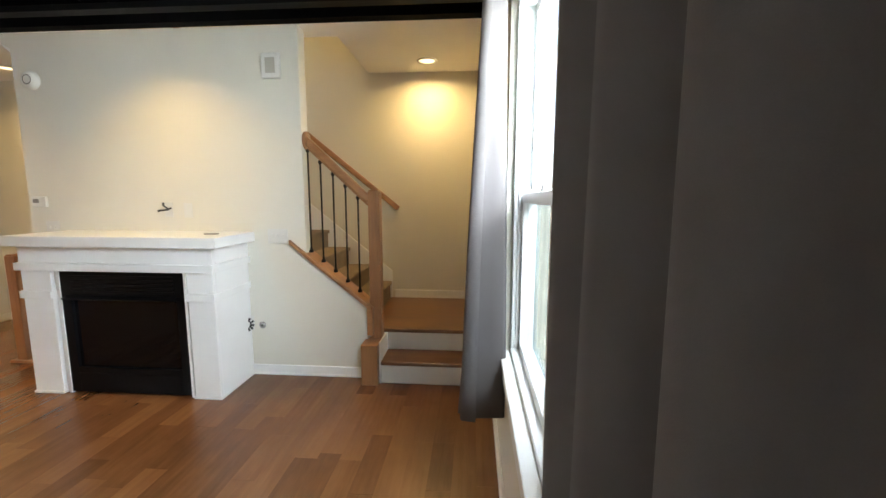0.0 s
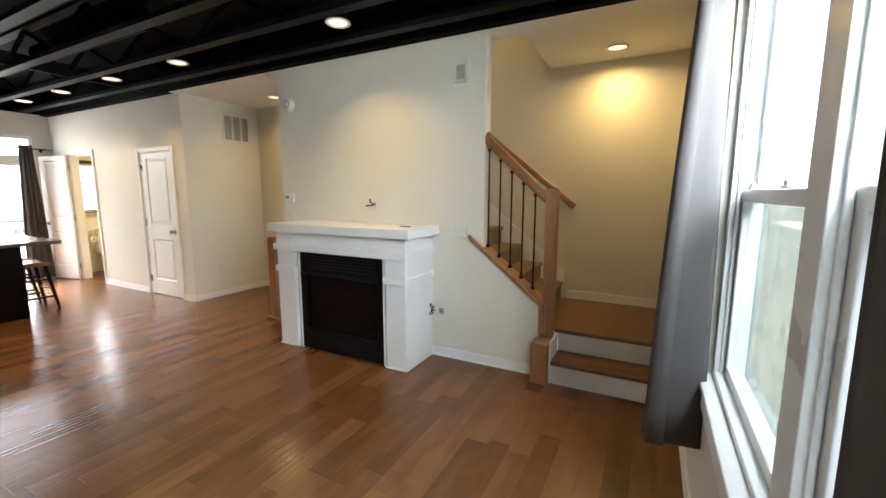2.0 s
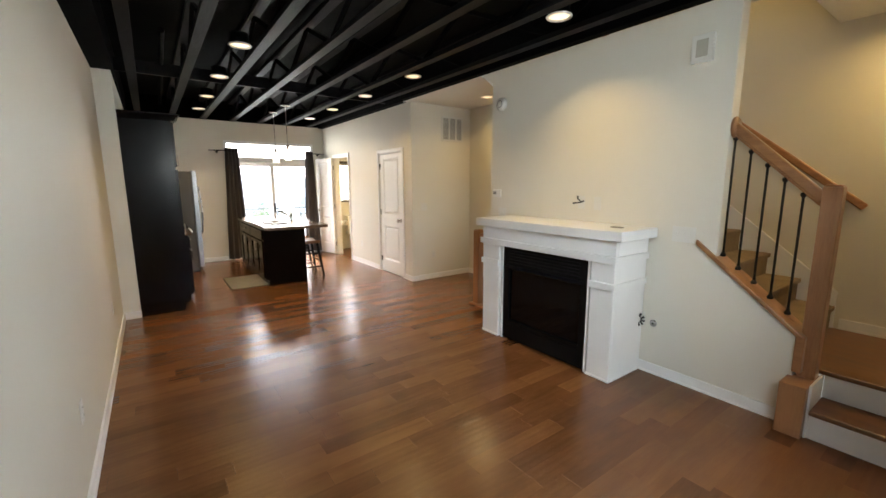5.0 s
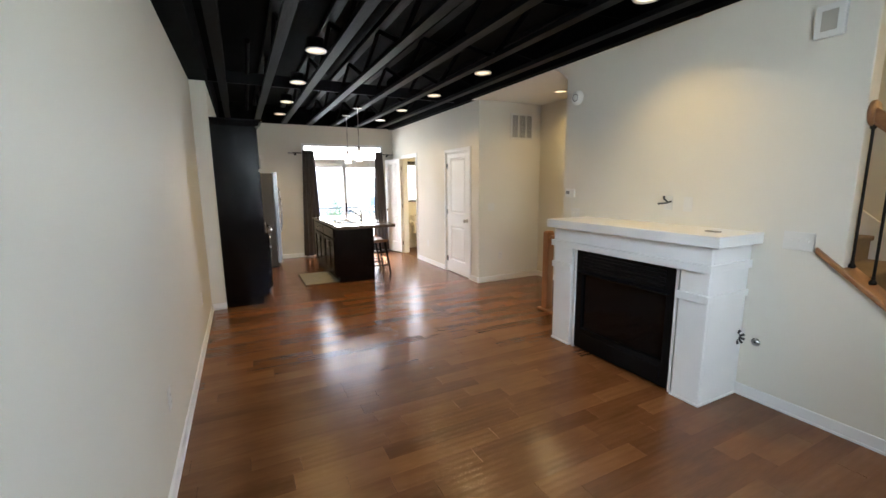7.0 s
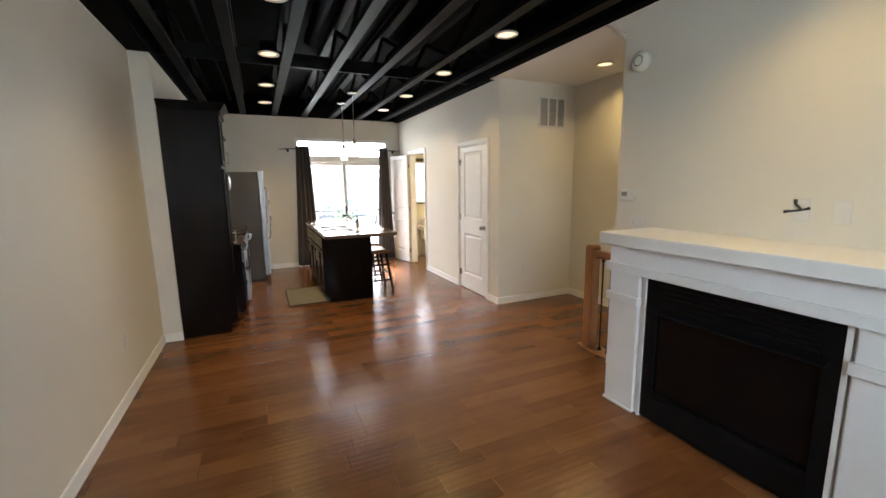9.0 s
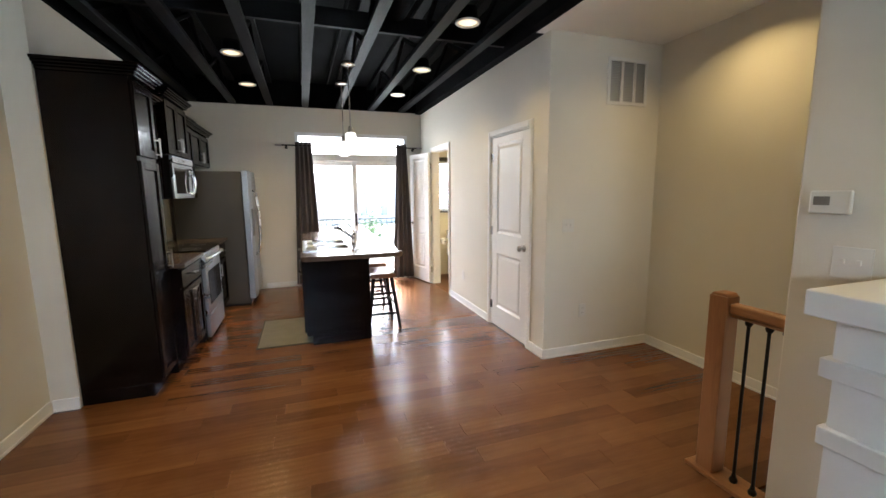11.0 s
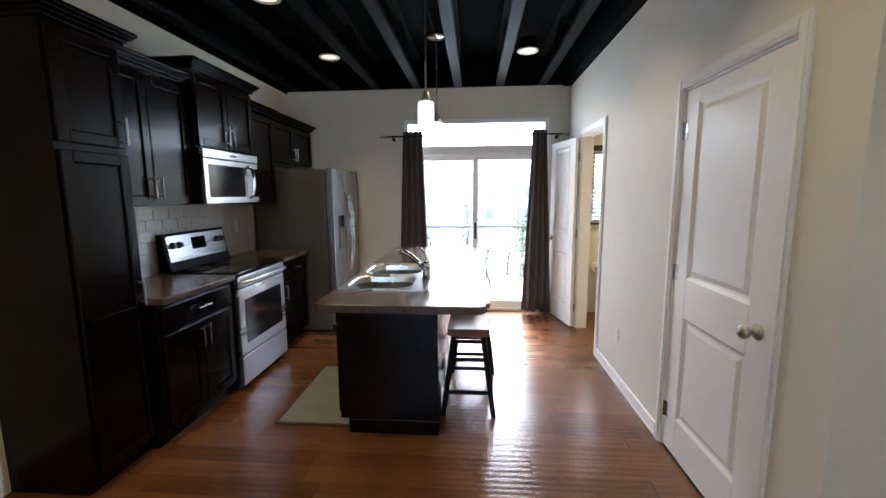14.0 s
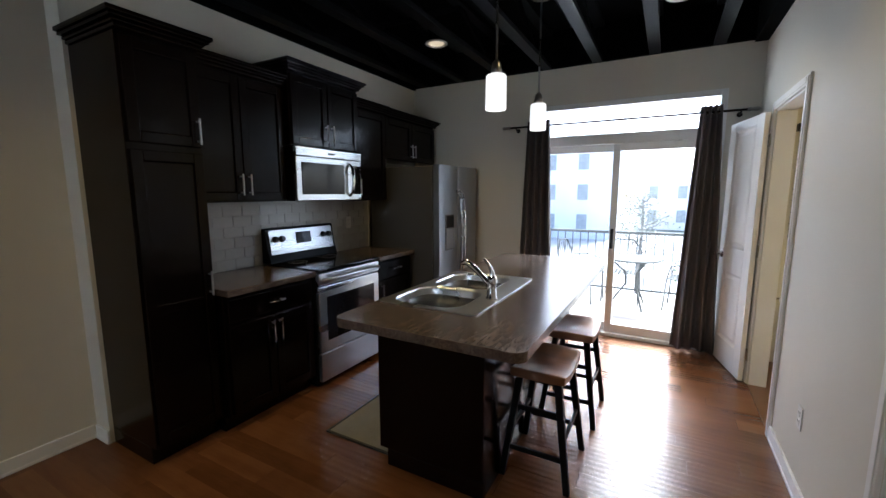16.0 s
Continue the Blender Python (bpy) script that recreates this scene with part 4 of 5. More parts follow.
u = thing("wall_cabinet", (-6.78, 0.33, 1.41), "espresso two-door wall cabinet with crown", "cabinet", "kitchen cabinets")
Shape().box(-6.432, -7.138, KY + 0.002, 0.475, 1.415, 2.235).make("body", [CAB], u, 0.003)
shaker(u, -6.445, -6.782, 1.425, 2.215, 0.475, 1, ("v", -6.755, 1.53))
shaker(u, -6.786, -7.128, 1.425, 2.215, 0.475, 1, ("v", -6.815, 1.53))
crown(u, -6.432, -7.138, KY + 0.002, 0.495, 2.235, False, False)

u = thing("wall_cabinet", (-7.5, 0.36, 1.87), "raised espresso cabinet over the microwave", "cabinet", "kitchen cabinets")
Shape().box(-7.142, -7.878, KY + 0.002, 0.535, 1.822, 2.345).make("body", [CAB], u, 0.003)
shaker(u, -7.152, -7.507, 1.832, 2.325, 0.535, 1, ("v", -7.478, 1.935))
shaker(u, -7.513, -7.868, 1.832, 2.325, 0.535, 1, ("v", -7.542, 1.935))
crown(u, -7.142, -7.878, KY + 0.002, 0.555, 2.345)

u = thing("wall_cabinet", (-8.1, 0.33, 1.41), "espresso single-door wall cabinet", "cabinet", "kitchen cabinets")
Shape().box(-7.882, -8.358, KY + 0.002, 0.475, 1.405, 2.235).make("body", [CAB], u, 0.003)
shaker(u, -7.892, -8.348, 1.415, 2.215, 0.475, 1, ("v", -7.93, 1.53))
crown(u, -7.882, -8.358, KY + 0.002, 0.495, 2.235, False, False)

u = thing("wall_cabinet", (-8.86, 0.33, 1.81), "espresso two-door cabinet above the fridge", "cabinet", "kitchen cabinets")
Shape().box(-8.362, -9.35, KY + 0.002, 0.455, 1.81, 2.235).make("body", [CAB], u, 0.003)
shaker(u, -8.375, -8.852, 1.82, 2.215, 0.455, 1, ("v", -8.825, 1.92))
shaker(u, -8.858, -9.34, 1.82, 2.215, 0.455, 1, ("v", -8.885, 1.92))
crown(u, -8.362, -9.35, KY + 0.002, 0.475, 2.235, False, True)

c = thing("base_cabinet", (-6.78, 0.43, 0), "espresso base cabinet with drawer and two doors", "cabinet", "kitchen cabinets")
Shape().box(-6.432, -7.12, KY + 0.002, 0.715, 0.10, 0.868).box(-6.432, -7.12, KY + 0.002, 0.65, 0, 0.10).make("body", [CAB], c, 0.003)
shaker(c, -6.45, -7.10, 0.70, 0.845, 0.715, 1, ("h", -6.775, 0.775))
shaker(c, -6.45, -6.772, 0.12, 0.68, 0.715, 1, ("v", -6.745, 0.58))
shaker(c, -6.778, -7.10, 0.12, 0.68, 0.715, 1, ("v", -6.805, 0.58))
c = thing("base_cabinet", (-8.15, 0.43, 0), "espresso base cabinet with drawer and one door", "cabinet", "kitchen cabinets")
Shape().box(-7.865, -8.42, KY + 0.002, 0.715, 0.10, 0.868).box(-7.865, -8.42, KY + 0.002, 0.65, 0, 0.10).make("body", [CAB], c, 0.003)
shaker(c, -7.88, -8.40, 0.70, 0.845, 0.715, 1, ("h", -8.14, 0.775))
shaker(c, -7.88, -8.40, 0.12, 0.68, 0.715, 1, ("v", -7.92, 0.58))

for a, b, y in ((-6.434, -7.118, 0.765), (-7.868, -8.435, 0.765)):
    tagged(Shape().box(a, b, KY + 0.012, y, 0.87, 0.91).make("countertop", [WORKTOP], bevel=0.006, seg=3, at=((a + b) / 2, 0.45, 0.87)), "brown stone-look laminate countertop on base cabinets", "countertop", "countertops")

# ---- range ----
r = thing("kitchen_range", (-7.49, 0.46, 0), "stainless electric range with black glass cooktop", "stove")
sx0, sx1 = -7.125, -7.855
Shape().box(sx0, sx1, KY + 0.01, 0.725, 0.03, 0.895).make("body", [BLACK_METAL], r, 0.004)
Shape().box(sx0 - 0.01, sx1 + 0.01, 0.21, 0.775, 0.897, 0.918).make("cooktop", [BLACK_GLASS], r, 0.006)
for cx, cy, rad in ((-7.31, 0.60, 0.10), (-7.67, 0.60, 0.075), (-7.31, 0.36, 0.075), (-7.67, 0.36, 0.10)):
    s = Shape()
    for q in (rad, rad * 0.62):
        s.turned([(q - 0.003, 0.9184), (q - 0.003, 0.9192), (q, 0.9192), (q, 0.9184)], (cx, cy, 0), seg=28)
    tagged(s.make("burner_ring", [GREY_SLOT], r), kind="stuff")
s = Shape().prism([(0.172, 0.918), (0.275, 0.918), (0.245, 1.02), (0.215, 1.195), (0.172, 1.195)], "x", sx0, sx1)
s.make("backguard", [BLACK_METAL], r, 0.006)
s = Shape().prism([(0.2565, 0.985), (0.2515, 1.0225), (0.2245, 1.18), (0.2185, 1.18), (0.2475, 1.015), (0.250, 0.985)], "x", sx0 - 0.025, sx1 + 0.025)
s.make("control_panel", [STEEL], r, 0.003)
tilt = Vector((0, 0.985, 0.17))
for x in (-7.20, -7.265, -7.715, -7.78):
    c0 = Vector((x, 0.235, 1.105))
    s = Shape().tube([c0, c0 + tilt * 0.012, c0 + tilt * 0.013, c0 + tilt * 0.032], [0.026, 0.026, 0.020, 0.018], seg=16)
    s.make("knob", [BLACK_PLASTIC], r)
Shape().prism([(0.2435, 1.055), (0.2285, 1.15), (0.236, 1.15), (0.251, 1.055)], "x", -7.41, -7.57).make("display", [BLACK_GLASS], r, 0.002)
dr = Shape()
dr.box(sx0 - 0.012, sx1 + 0.012, 0.727, 0.765, 0.275, 0.785).box(sx0 - 0.012, sx1 + 0.012, 0.727, 0.77, 0.795, 0.885)
dr.make("oven_door", [STEEL], r, 0.008, 3)
s = Shape().box(sx0 - 0.085, sx1 + 0.085, 0.766, 0.769, 0.36, 0.70)
s.make("oven_window", [GREY_PANE], r, 0.001)
s = Shape().tube([(-7.17, 0.77, 0.835), (-7.18, 0.80, 0.838), (-7.24, 0.812, 0.842), (-7.49, 0.816, 0.845), (-7.74, 0.812, 0.842), (-7.80, 0.80, 0.838), (-7.81, 0.77, 0.835)], 0.015, seg=12)
s.make("handle", [STEEL], r)
Shape().box(sx0 - 0.012, sx1 + 0.012, 0.727, 0.765, 0.045, 0.265).make("drawer", [STEEL], r, 0.008, 3)
Shape().box(sx0 - 0.02, sx1 + 0.02, 0.25, 0.70, 0.0, 0.03).make("foot", [BLACK_METAL], r)

# ---- microwave ----
mw = thing("microwave", (-7.51, 0.37, 1.415), "stainless over-the-range microwave under the cabinet", "microwave")
mx0, mx1 = -7.15, -7.87
Shape().box(mx0, mx1, KY + 0.004, 0.545, 1.415, 1.818).make("body", [BLACK_METAL], mw, 0.004)
Shape().box(mx0, mx1, 0.547, 0.578, 1.752, 1.816).make("vent_strip", [STEEL], mw, 0.004)
s = Shape().box(mx0, mx1, 0.547, 0.572, 1.418, 1.749)
s.make("door", [STEEL], mw, 0.006, 3)
Shape().box(-7.20, -7.655, 0.572, 0.576, 1.465, 1.705).make("window", [GREY_PANE], mw, 0.002)
Shape().box(-7.775, -7.86, 0.572, 0.576, 1.465, 1.705).make("control_pad", [BLACK_GLASS], mw, 0.002)
Shape().tube([(-7.715, 0.572, 1.455), (-7.72, 0.605, 1.48), (-7.725, 0.618, 1.585), (-7.72, 0.605, 1.69), (-7.715, 0.572, 1.715)], 0.014, seg=12).make("handle", [CHROME], mw)
Shape().box(-7.47, -7.55, 0.578, 0.580, 1.778, 1.790).make("badge", [GREY_SLOT], mw)

# ---- fridge ----
fr = thing("refrigerator", (-8.88, 0.6, 0), "stainless side-by-side refrigerator with water dispenser", "refrigerator")
Shape().box(-8.455, -9.32, 0.20, 0.965, 0.03, 1.735).make("body", [FRIDGE_SIDE], fr, 0.006)


def fridge_door(x0, x1, hx):
    n = 8
    lo, hi = min(x0, x1), max(x0, x1)
    out = [(lo + (hi - lo) * k / n, 1.035 + 0.018 * math.sin(math.pi * (0.08 + 0.84 * k / n))) for k in range(n + 1)]
    s = Shape().prism([(lo, 0.97)] + out + [(hi, 0.97)], "z", 0.09, 1.75)
    d = s.make("door", [FRIDGE_STEEL], fr, 0.006)
    h = Shape().tube([(hx, 1.04, 0.62), (hx, 1.085, 0.66), (hx, 1.105, 0.85), (hx, 1.112, 1.05), (hx, 1.105, 1.28), (hx, 1.085, 1.46), (hx, 1.04, 1.50)], 0.013, seg=12)
    h.make("handle", [STEEL], d)
    return d


d = fridge_door(-8.455, -8.845, -8.815)
s = Shape().box(-8.56, -8.74, 1.046, 1.056, 0.90, 1.26)
s.make("dispenser_frame", [FRIDGE_SIDE], d, 0.004)
Shape().box(-8.575, -8.725, 1.056, 1.0585, 1.13, 1.25).make("dispenser_panel", [BLACK_GLASS], d)
Shape().box(-8.575, -8.725, 1.056, 1.0585, 0.915, 1.115).make("dispenser_recess", [GREY_SLOT], d)
fridge_door(-8.853, -9.32, -8.885)
Shape().box(-8.48, -9.30, 0.25, 0.98, 0.0, 0.085).make("kick_grille", [BLACK_PLASTIC], fr, 0.003)

# ---- island ----
isl = thing("kitchen_island", (-7.6, 2.0, 0), "espresso wood island cabinet with doors on the kitchen side", "island")
Shape().box(-6.685, -8.60, 1.665, 2.265, 0.095, 0.868).box(-6.685, -8.60, 1.715, 2.265, 0, 0.095).make("body", [CAB], isl, 0.003)
Shape().box(-6.672, -6.685, 1.665, 2.277, 0.095, 0.866).box(-6.672, -6.685, 1.715, 2.277, 0.0, 0.095).box(-6.685, -8.60, 2.265, 2.277, 0.0, 0.866).make("end_panel", [CAB], isl, 0.003)
for a, b in ((-6.70, -7.105), (-7.105, -7.51), (-7.53, -7.95), (-7.95, -8.37)):
    lo, hi = b + 0.004, a - 0.004
    shaker(isl, lo, hi, 0.12, 0.68, 1.665, -1, ("v", lo + 0.035 if a in (-6.70, -7.53) else hi - 0.035, 0.58))
shaker(isl, -7.506, -6.704, 0.70, 0.845, 1.665, -1)
shaker(isl, -8.366, -7.534, 0.70, 0.845, 1.665, -1, ("h", -7.95, 0.775))

ICX0, ICX1, ICY0, ICY1 = -8.655, -6.362, 1.645, 2.555
SKX0, SKX1, SKY0, SKY1 = -7.615, -6.685, 1.66, 2.222


def rounded(x0, x1, y0, y1, r, n=6):
    pts = []
    for cx, cy, a in ((x1 - r, y1 - r, 0), (x0 + r, y1 - r, 90), (x0 + r, y0 + r, 180), (x1 - r, y0 + r, 270)):
        pts += [(cx + r * math.cos(radians(a + 90 * k / n)), cy + r * math.sin(radians(a + 90 * k / n))) for k in range(n + 1)]
    return pts


def slab_with_holes(outer, holes, z0, z1, name, mat, at, bevel):
    """A flat slab with an outline and openings, both as rings of points."""
    bm = bmesh.new()
    edges = []
    for ring in [outer] + holes:
        vs = [bm.verts.new((x - at[0], y - at[1], z1 - at[2])) for x, y in ring]
        edges += [bm.edges.new((vs[i], vs[(i + 1) % len(vs)])) for i in range(len(vs))]
    bmesh.ops.triangle_fill(bm, use_beauty=True, use_dissolve=False, edges=edges)
    top = list(bm.faces)
    ext = bmesh.ops.extrude_face_region(bm, geom=top)
    bmesh.ops.translate(bm, vec=(0, 0, z0 - z1), verts=[g for g in ext["geom"] if isinstance(g, bmesh.types.BMVert)])
    bmesh.ops.recalc_face_normals(bm, faces=bm.faces)
    me = bpy.data.meshes.new(name)
    bm.to_mesh(me)
    bm.free()
    me.materials.append(mat)
    ob = new(name, me)
    ob.location = at
    ob["base"] = tuple(at)
    if bevel:
        bv = ob.modifiers.new("edges", "BEVEL")
        bv.width, bv.segments, bv.limit_method, bv.angle_limit = bevel, 3, "ANGLE", radians(50)
    return ob


tagged(slab_with_holes(rounded(ICX0, ICX1, ICY0, ICY1, 0.055), [[(SKX0 + 0.02, SKY0 + 0.02), (SKX1 - 0.02, SKY0 + 0.02), (SKX1 - 0.02, SKY1 - 0.02), (SKX0 + 0.02, SKY1 - 0.02)]], 0.868, 0.91, "island_countertop", WORKTOP, (-7.5, 2.1, 0.868), 0.006),
       "brown stone-look laminate top with overhang on the island", "countertop", "countertops")

sk = thing("kitchen_sink", (-7.18, 1.93, 0.74), "double-bowl stainless drop-in sink in the island", "sink")
bowls = [rounded(-7.14 + 0.016, SKX1 - 0.035, SKY0 + 0.035, SKY1 - 0.115, 0.11), rounded(SKX0 + 0.035, -7.14 - 0.016, SKY0 + 0.035, SKY1 - 0.115, 0.11)]
rim = slab_with_holes(rounded(SKX0, SKX1, SKY0, SKY1, 0.03), bowls, 0.9105, 0.917, "rim", STEEL, (-7.18, 1.93, 0.74), 0.0)
rim.parent, rim.location = sk, (0, 0, 0)
for ring in bowls:
    s = Shape()
    cx, cy = sum(q[0] for q in ring) / len(ring), sum(q[1] for q in ring) / len(ring)
    prof = [(1.0, 0.9165), (0.985, 0.90), (0.965, 0.78), (0.93, 0.752), (0.86, 0.742), (0.14, 0.738)]
    v = [(cx + (q[0] - cx) * k, cy + (q[1] - cy) * k, z) for k, z in prof for q in ring]
    n = len(ring)
    s.poly(v, [(i * n + k, i * n + (k + 1) % n, (i + 1) * n + (k + 1) % n, (i + 1) * n + k) for i in range(len(prof) - 1) for k in range(n)], 0, True)
    bo = s.make("bowl", [STEEL], sk)
    so = bo.modifiers.new("thickness", "SOLIDIFY")
    so.thickness, so.offset = 0.002, -1
    Shape().turned([(0.0, 0.741), (0.03, 0.741), (0.042, 0.744), (0.045, 0.739)], (cx, cy, 0), seg=18).make("drain", [CHROME], sk)

fa = thing("kitchen_faucet", (-7.0, 2.175, 0.917), "chrome single-lever faucet with pull-out spout", "faucet")
fxx, fyy = -7.0, 2.175
Shape().turned([(0.0, 0), (0.032, 0), (0.032, 0.006), (0.026, 0.014), (0.024, 0.075), (0.027, 0.10), (0.022, 0.122), (0.0, 0.126)], (fxx, fyy, 0.917), seg=20).make("body", [CHROME], fa)
Shape().tube([(fxx, fyy - 0.008, 0.985), (fxx - 0.01, fyy - 0.055, 1.028), (fxx - 0.02, fyy - 0.11, 1.072), (fxx - 0.03, fyy - 0.16, 1.098), (fxx - 0.035, fyy - 0.19, 1.088)], [0.015, 0.015, 0.017, 0.018, 0.016], seg=14).make("spout", [CHROME], fa)
Shape().tube([(fxx, fyy, 1.035), (fxx, fyy + 0.002, 1.06), (fxx - 0.004, fyy - 0.02, 1.10), (fxx - 0.012, fyy - 0.05, 1.125)], [0.016, 0.012, 0.009, 0.007], seg=12).make("lever", [CHROME], fa)


# ---- bar stools ----
def bar_stool(x, y, turn):
    e = thing("bar_stool", (x, y, 0), "black wooden stool with a brown saddle seat", "stool", "stools at the island")
    s = Shape()
    n, wx, wy = 10, 0.21, 0.145
    for top in (1, 0):
        v = []
        for j in range(n + 1):
            for i in range(n + 1):
                a, b = 2 * i / n - 1, 2 * j / n - 1
                k = 1 - 0.05 * (a * a) * (b * b)
                z = 0.578 + 0.028 * a * a - 0.006 * b * b if top else 0.542 + 0.012 * a * a
                v.append((x + a * wx * k, y + b * wy * k, z))
        f = [(j * (n + 1) + i, j * (n + 1) + i + 1, (j + 1) * (n + 1) + i + 1, (j + 1) * (n + 1) + i) for j in range(n) for i in range(n)]
        s.poly(v, f, 0, True)
    m = (n + 1) ** 2
    edge = [i for i in range(n + 1)] + [j * (n + 1) + n for j in range(1, n + 1)] + [n * (n + 1) + i for i in range(n - 1, -1, -1)] + [j * (n + 1) for j in range(n - 1, 0, -1)]
    for a, b in zip(edge, edge[1:] + edge[:1]):
        s.f.append((a, b, m + b, m + a))
        s.m.append(0)
        s.s.append(False)
    s.make("seat", [SEAT_WOOD], e, 0.006)
    feet = []
    for sx in (-1, 1):
        for sy in (-1, 1):
            t, b = Vector((x + sx * 0.15, y + sy * 0.095, 0.555)), Vector((x + sx * 0.205, y + sy * 0.168, 0.0))
            d = (t - b) / 0.555
            q = Shape()
            v = [c + Vector((i * h, j * h, 0)) for c, h in ((b, 0.015), (t, 0.019)) for i, j in ((-1, -1), (1, -1), (1, 1), (-1, 1))]
            q.poly(v, [(3, 2, 1, 0), (4, 5, 6, 7), (0, 1, 5, 4), (1, 2, 6, 5), (2, 3, 7, 6), (3, 0, 4, 7)])
            q.make("leg", [BLACK_METAL], e, 0.003)
            feet.append((b, d))
    for (i, j), z in (((0, 1), 0.16), ((2, 3), 0.16), ((0, 2), 0.25), ((1, 3), 0.25), ((0, 1), 0.38), ((2, 3), 0.38)):
        q = Shape().bar(feet[i][0] + feet[i][1] * z, feet[j][0] + feet[j][1] * z, 0.016, 0.026)
        q.make("rung", [BLACK_METAL], e, 0.003)
    return e


bar_stool(-7.115, 2.455, 0)
bar_stool(-7.77, 2.48, 0)

mat = thing("kitchen_mat", (-7.18, 1.47, 0.0), "beige woven mat with a dark edge beside the island", "mat")
Shape().box(-6.745, -7.605, 1.215, 1.72, 0.002, 0.012).make("weave", [MAT_FABRIC], mat, 0.003)
s = Shape().box(-6.73, -7.62, 1.20, 1.215, 0.002, 0.014).box(-6.73, -6.745, 1.215, 1.735, 0.002, 0.014).box(-7.605, -7.62, 1.215, 1.735, 0.002, 0.014).box(-6.745, -7.605, 1.72, 1.735, 0.002, 0.014)
s.make("binding", [MAT_EDGE], mat, 0.003)


# ---- plates, outlets, small wall things ----
def plate(kind, centre, axis, sign, gangs=1, group="wall plates", label=""):
    """A wall plate; axis: the wall's normal, sign: the way it faces."""
    w_, h_ = 0.07 + 0.046 * (gangs - 1), 0.115
    e = thing(kind, centre, label or ("white plastic duplex outlet on the wall" if kind == "outlet" else "white plastic light switch on the wall"), "outlet" if kind == "outlet" else "switch", group)
    cx, cy, cz = centre

    def slab(s, u0, u1, z0, z1, d0, d1):
        if axis == "y":
            s.box(cx + u0, cx + u1, cy + sign * d0, cy + sign * d1, cz + z0, cz + z1)
        else:
            s.box(cx + sign * d0, cx + sign * d1, cy + u0, cy + u1, cz + z0, cz + z1)
    s = Shape()
    slab(s, -w_ / 2, w_ / 2, -h_ / 2, h_ / 2, 0.001, 0.006)
    s.make("plate", [PLASTIC], e, 0.002)
    s, k = Shape(), Shape()
    for g in range(gangs):
        o = (g - (gangs - 1) / 2) * 0.046
        if kind == "outlet":
            for z in (-0.021, 0.021):
                slab(s, o - 0.016, o + 0.016, z - 0.014, z + 0.014, 0.006, 0.0085)
                slab(k, o - 0.008, o - 0.005, z - 0.003, z + 0.007, 0.0085, 0.009)
                slab(k, o + 0.005, o + 0.008, z - 0.003, z + 0.007, 0.0085, 0.009)
        elif kind == "light_switch":
            slab(s, o - 0.006, o + 0.006, -0.004, 0.014, 0.006, 0.016)
        else:
            slab(s, o - 0.003, o + 0.003, 0.038, 0.044, 0.006, 0.0075)
    s.make("face", [PLASTIC], e, 0.001)
    if k.v:
        k.make("slot", [GREY_SLOT], e)
    return e


plate("outlet", (-4.93, 0.0, 0.425), "y", 1)
plate("outlet", (-2.84, 0.0, 0.43), "y", 1)
plate("outlet", (-7.50, Y_HALL, 0.385), "y", -1)
plate("outlet", (X_ALCOVE, 4.0, 0.40), "x", 1)
plate("light_switch", (X_ALCOVE, 3.822, 1.163), "x", 1, 2)
plate("light_switch", (-1.695, Y_FIRE, 1.145), "y", -1, 3)
plate("light_switch", (-3.60, Y_FIRE, 1.195), "y", -1, 2)
plate("blank_plate", (-2.42, Y_FIRE, 1.345), "y", -1, 1, label="blank white cover plate above the mantel")
plate("outlet", (-6.66, KY + 0.012, 1.17), "y", 1)
plate("outlet", (-8.13, KY + 0.012, 1.185), "y", 1)


def loose_wires(centre, n, spread, label):
    e = thing("loose_wires", centre, label, "wires")
    cx, cy, cz = centre
    Shape().box(cx - 0.035, cx + 0.035, cy - 0.005, cy, cz - 0.057, cz + 0.057).make("plate", [PLASTIC], e, 0.002)
    s = Shape()
    rnd = random.Random(5)
    for k in range(n):
        a = radians(spread[0] + (spread[1] - spread[0]) * k / max(1, n - 1))
        dx, dz = math.cos(a), math.sin(a)
        L = 0.045 + 0.015 * rnd.random()
        s.tube([(cx, cy - 0.004, cz), (cx + dx * 0.02, cy - 0.03, cz + dz * 0.02), (cx + dx * L * 0.7, cy - 0.05, cz + dz * L * 0.6), (cx + dx * L, cy - 0.045, cz + dz * L)], [0.006, 0.006, 0.007, 0.009], seg=8)
    s.make("wire", [BLACK_PLASTIC], e)
    return e


loose_wires((-2.583, Y_FIRE, 1.35), 3, (15, 190), "short black cables poking from a wall plate")
loose_wires((-1.966, Y_FIRE, 0.433), 5, (-75, 65), "bunch of short black cables poking from the wall")
e = thing("cable_socket", (-1.863, Y_FIRE, 0.416), "round nickel gas key plate on the wall", "valve")
Shape().turned([(0.0, -0.008), (0.012, -0.008), (0.013, -0.003), (0.027, -0.003), (0.029, 0.0)], (-1.863, Y_FIRE, 0.416), "y", 20).make("plate", [NICKEL], e)
Shape().turned([(0.0, -0.0095), (0.007, -0.0095), (0.007, -0.008)], (-1.863, Y_FIRE, 0.416), "y", 12).make("hole", [BLACK_PLASTIC], e)
e = thing("thermostat", (-3.678, Y_FIRE, 1.41), "small white thermostat with a grey display", "thermostat")
Shape().box(-3.74, -3.616, Y_FIRE - 0.026, Y_FIRE - 0.001, 1.367, 1.453).make("case", [PLASTIC], e, 0.006)
Shape().box(-3.725, -3.675, Y_FIRE - 0.028, Y_FIRE - 0.026, 1.40, 1.432).make("display", [GREY_SLOT], e)
e = thing("smoke_detector", (-3.63, Y_FIRE, 2.355), "round white smoke detector on the wall", "smoke detector")
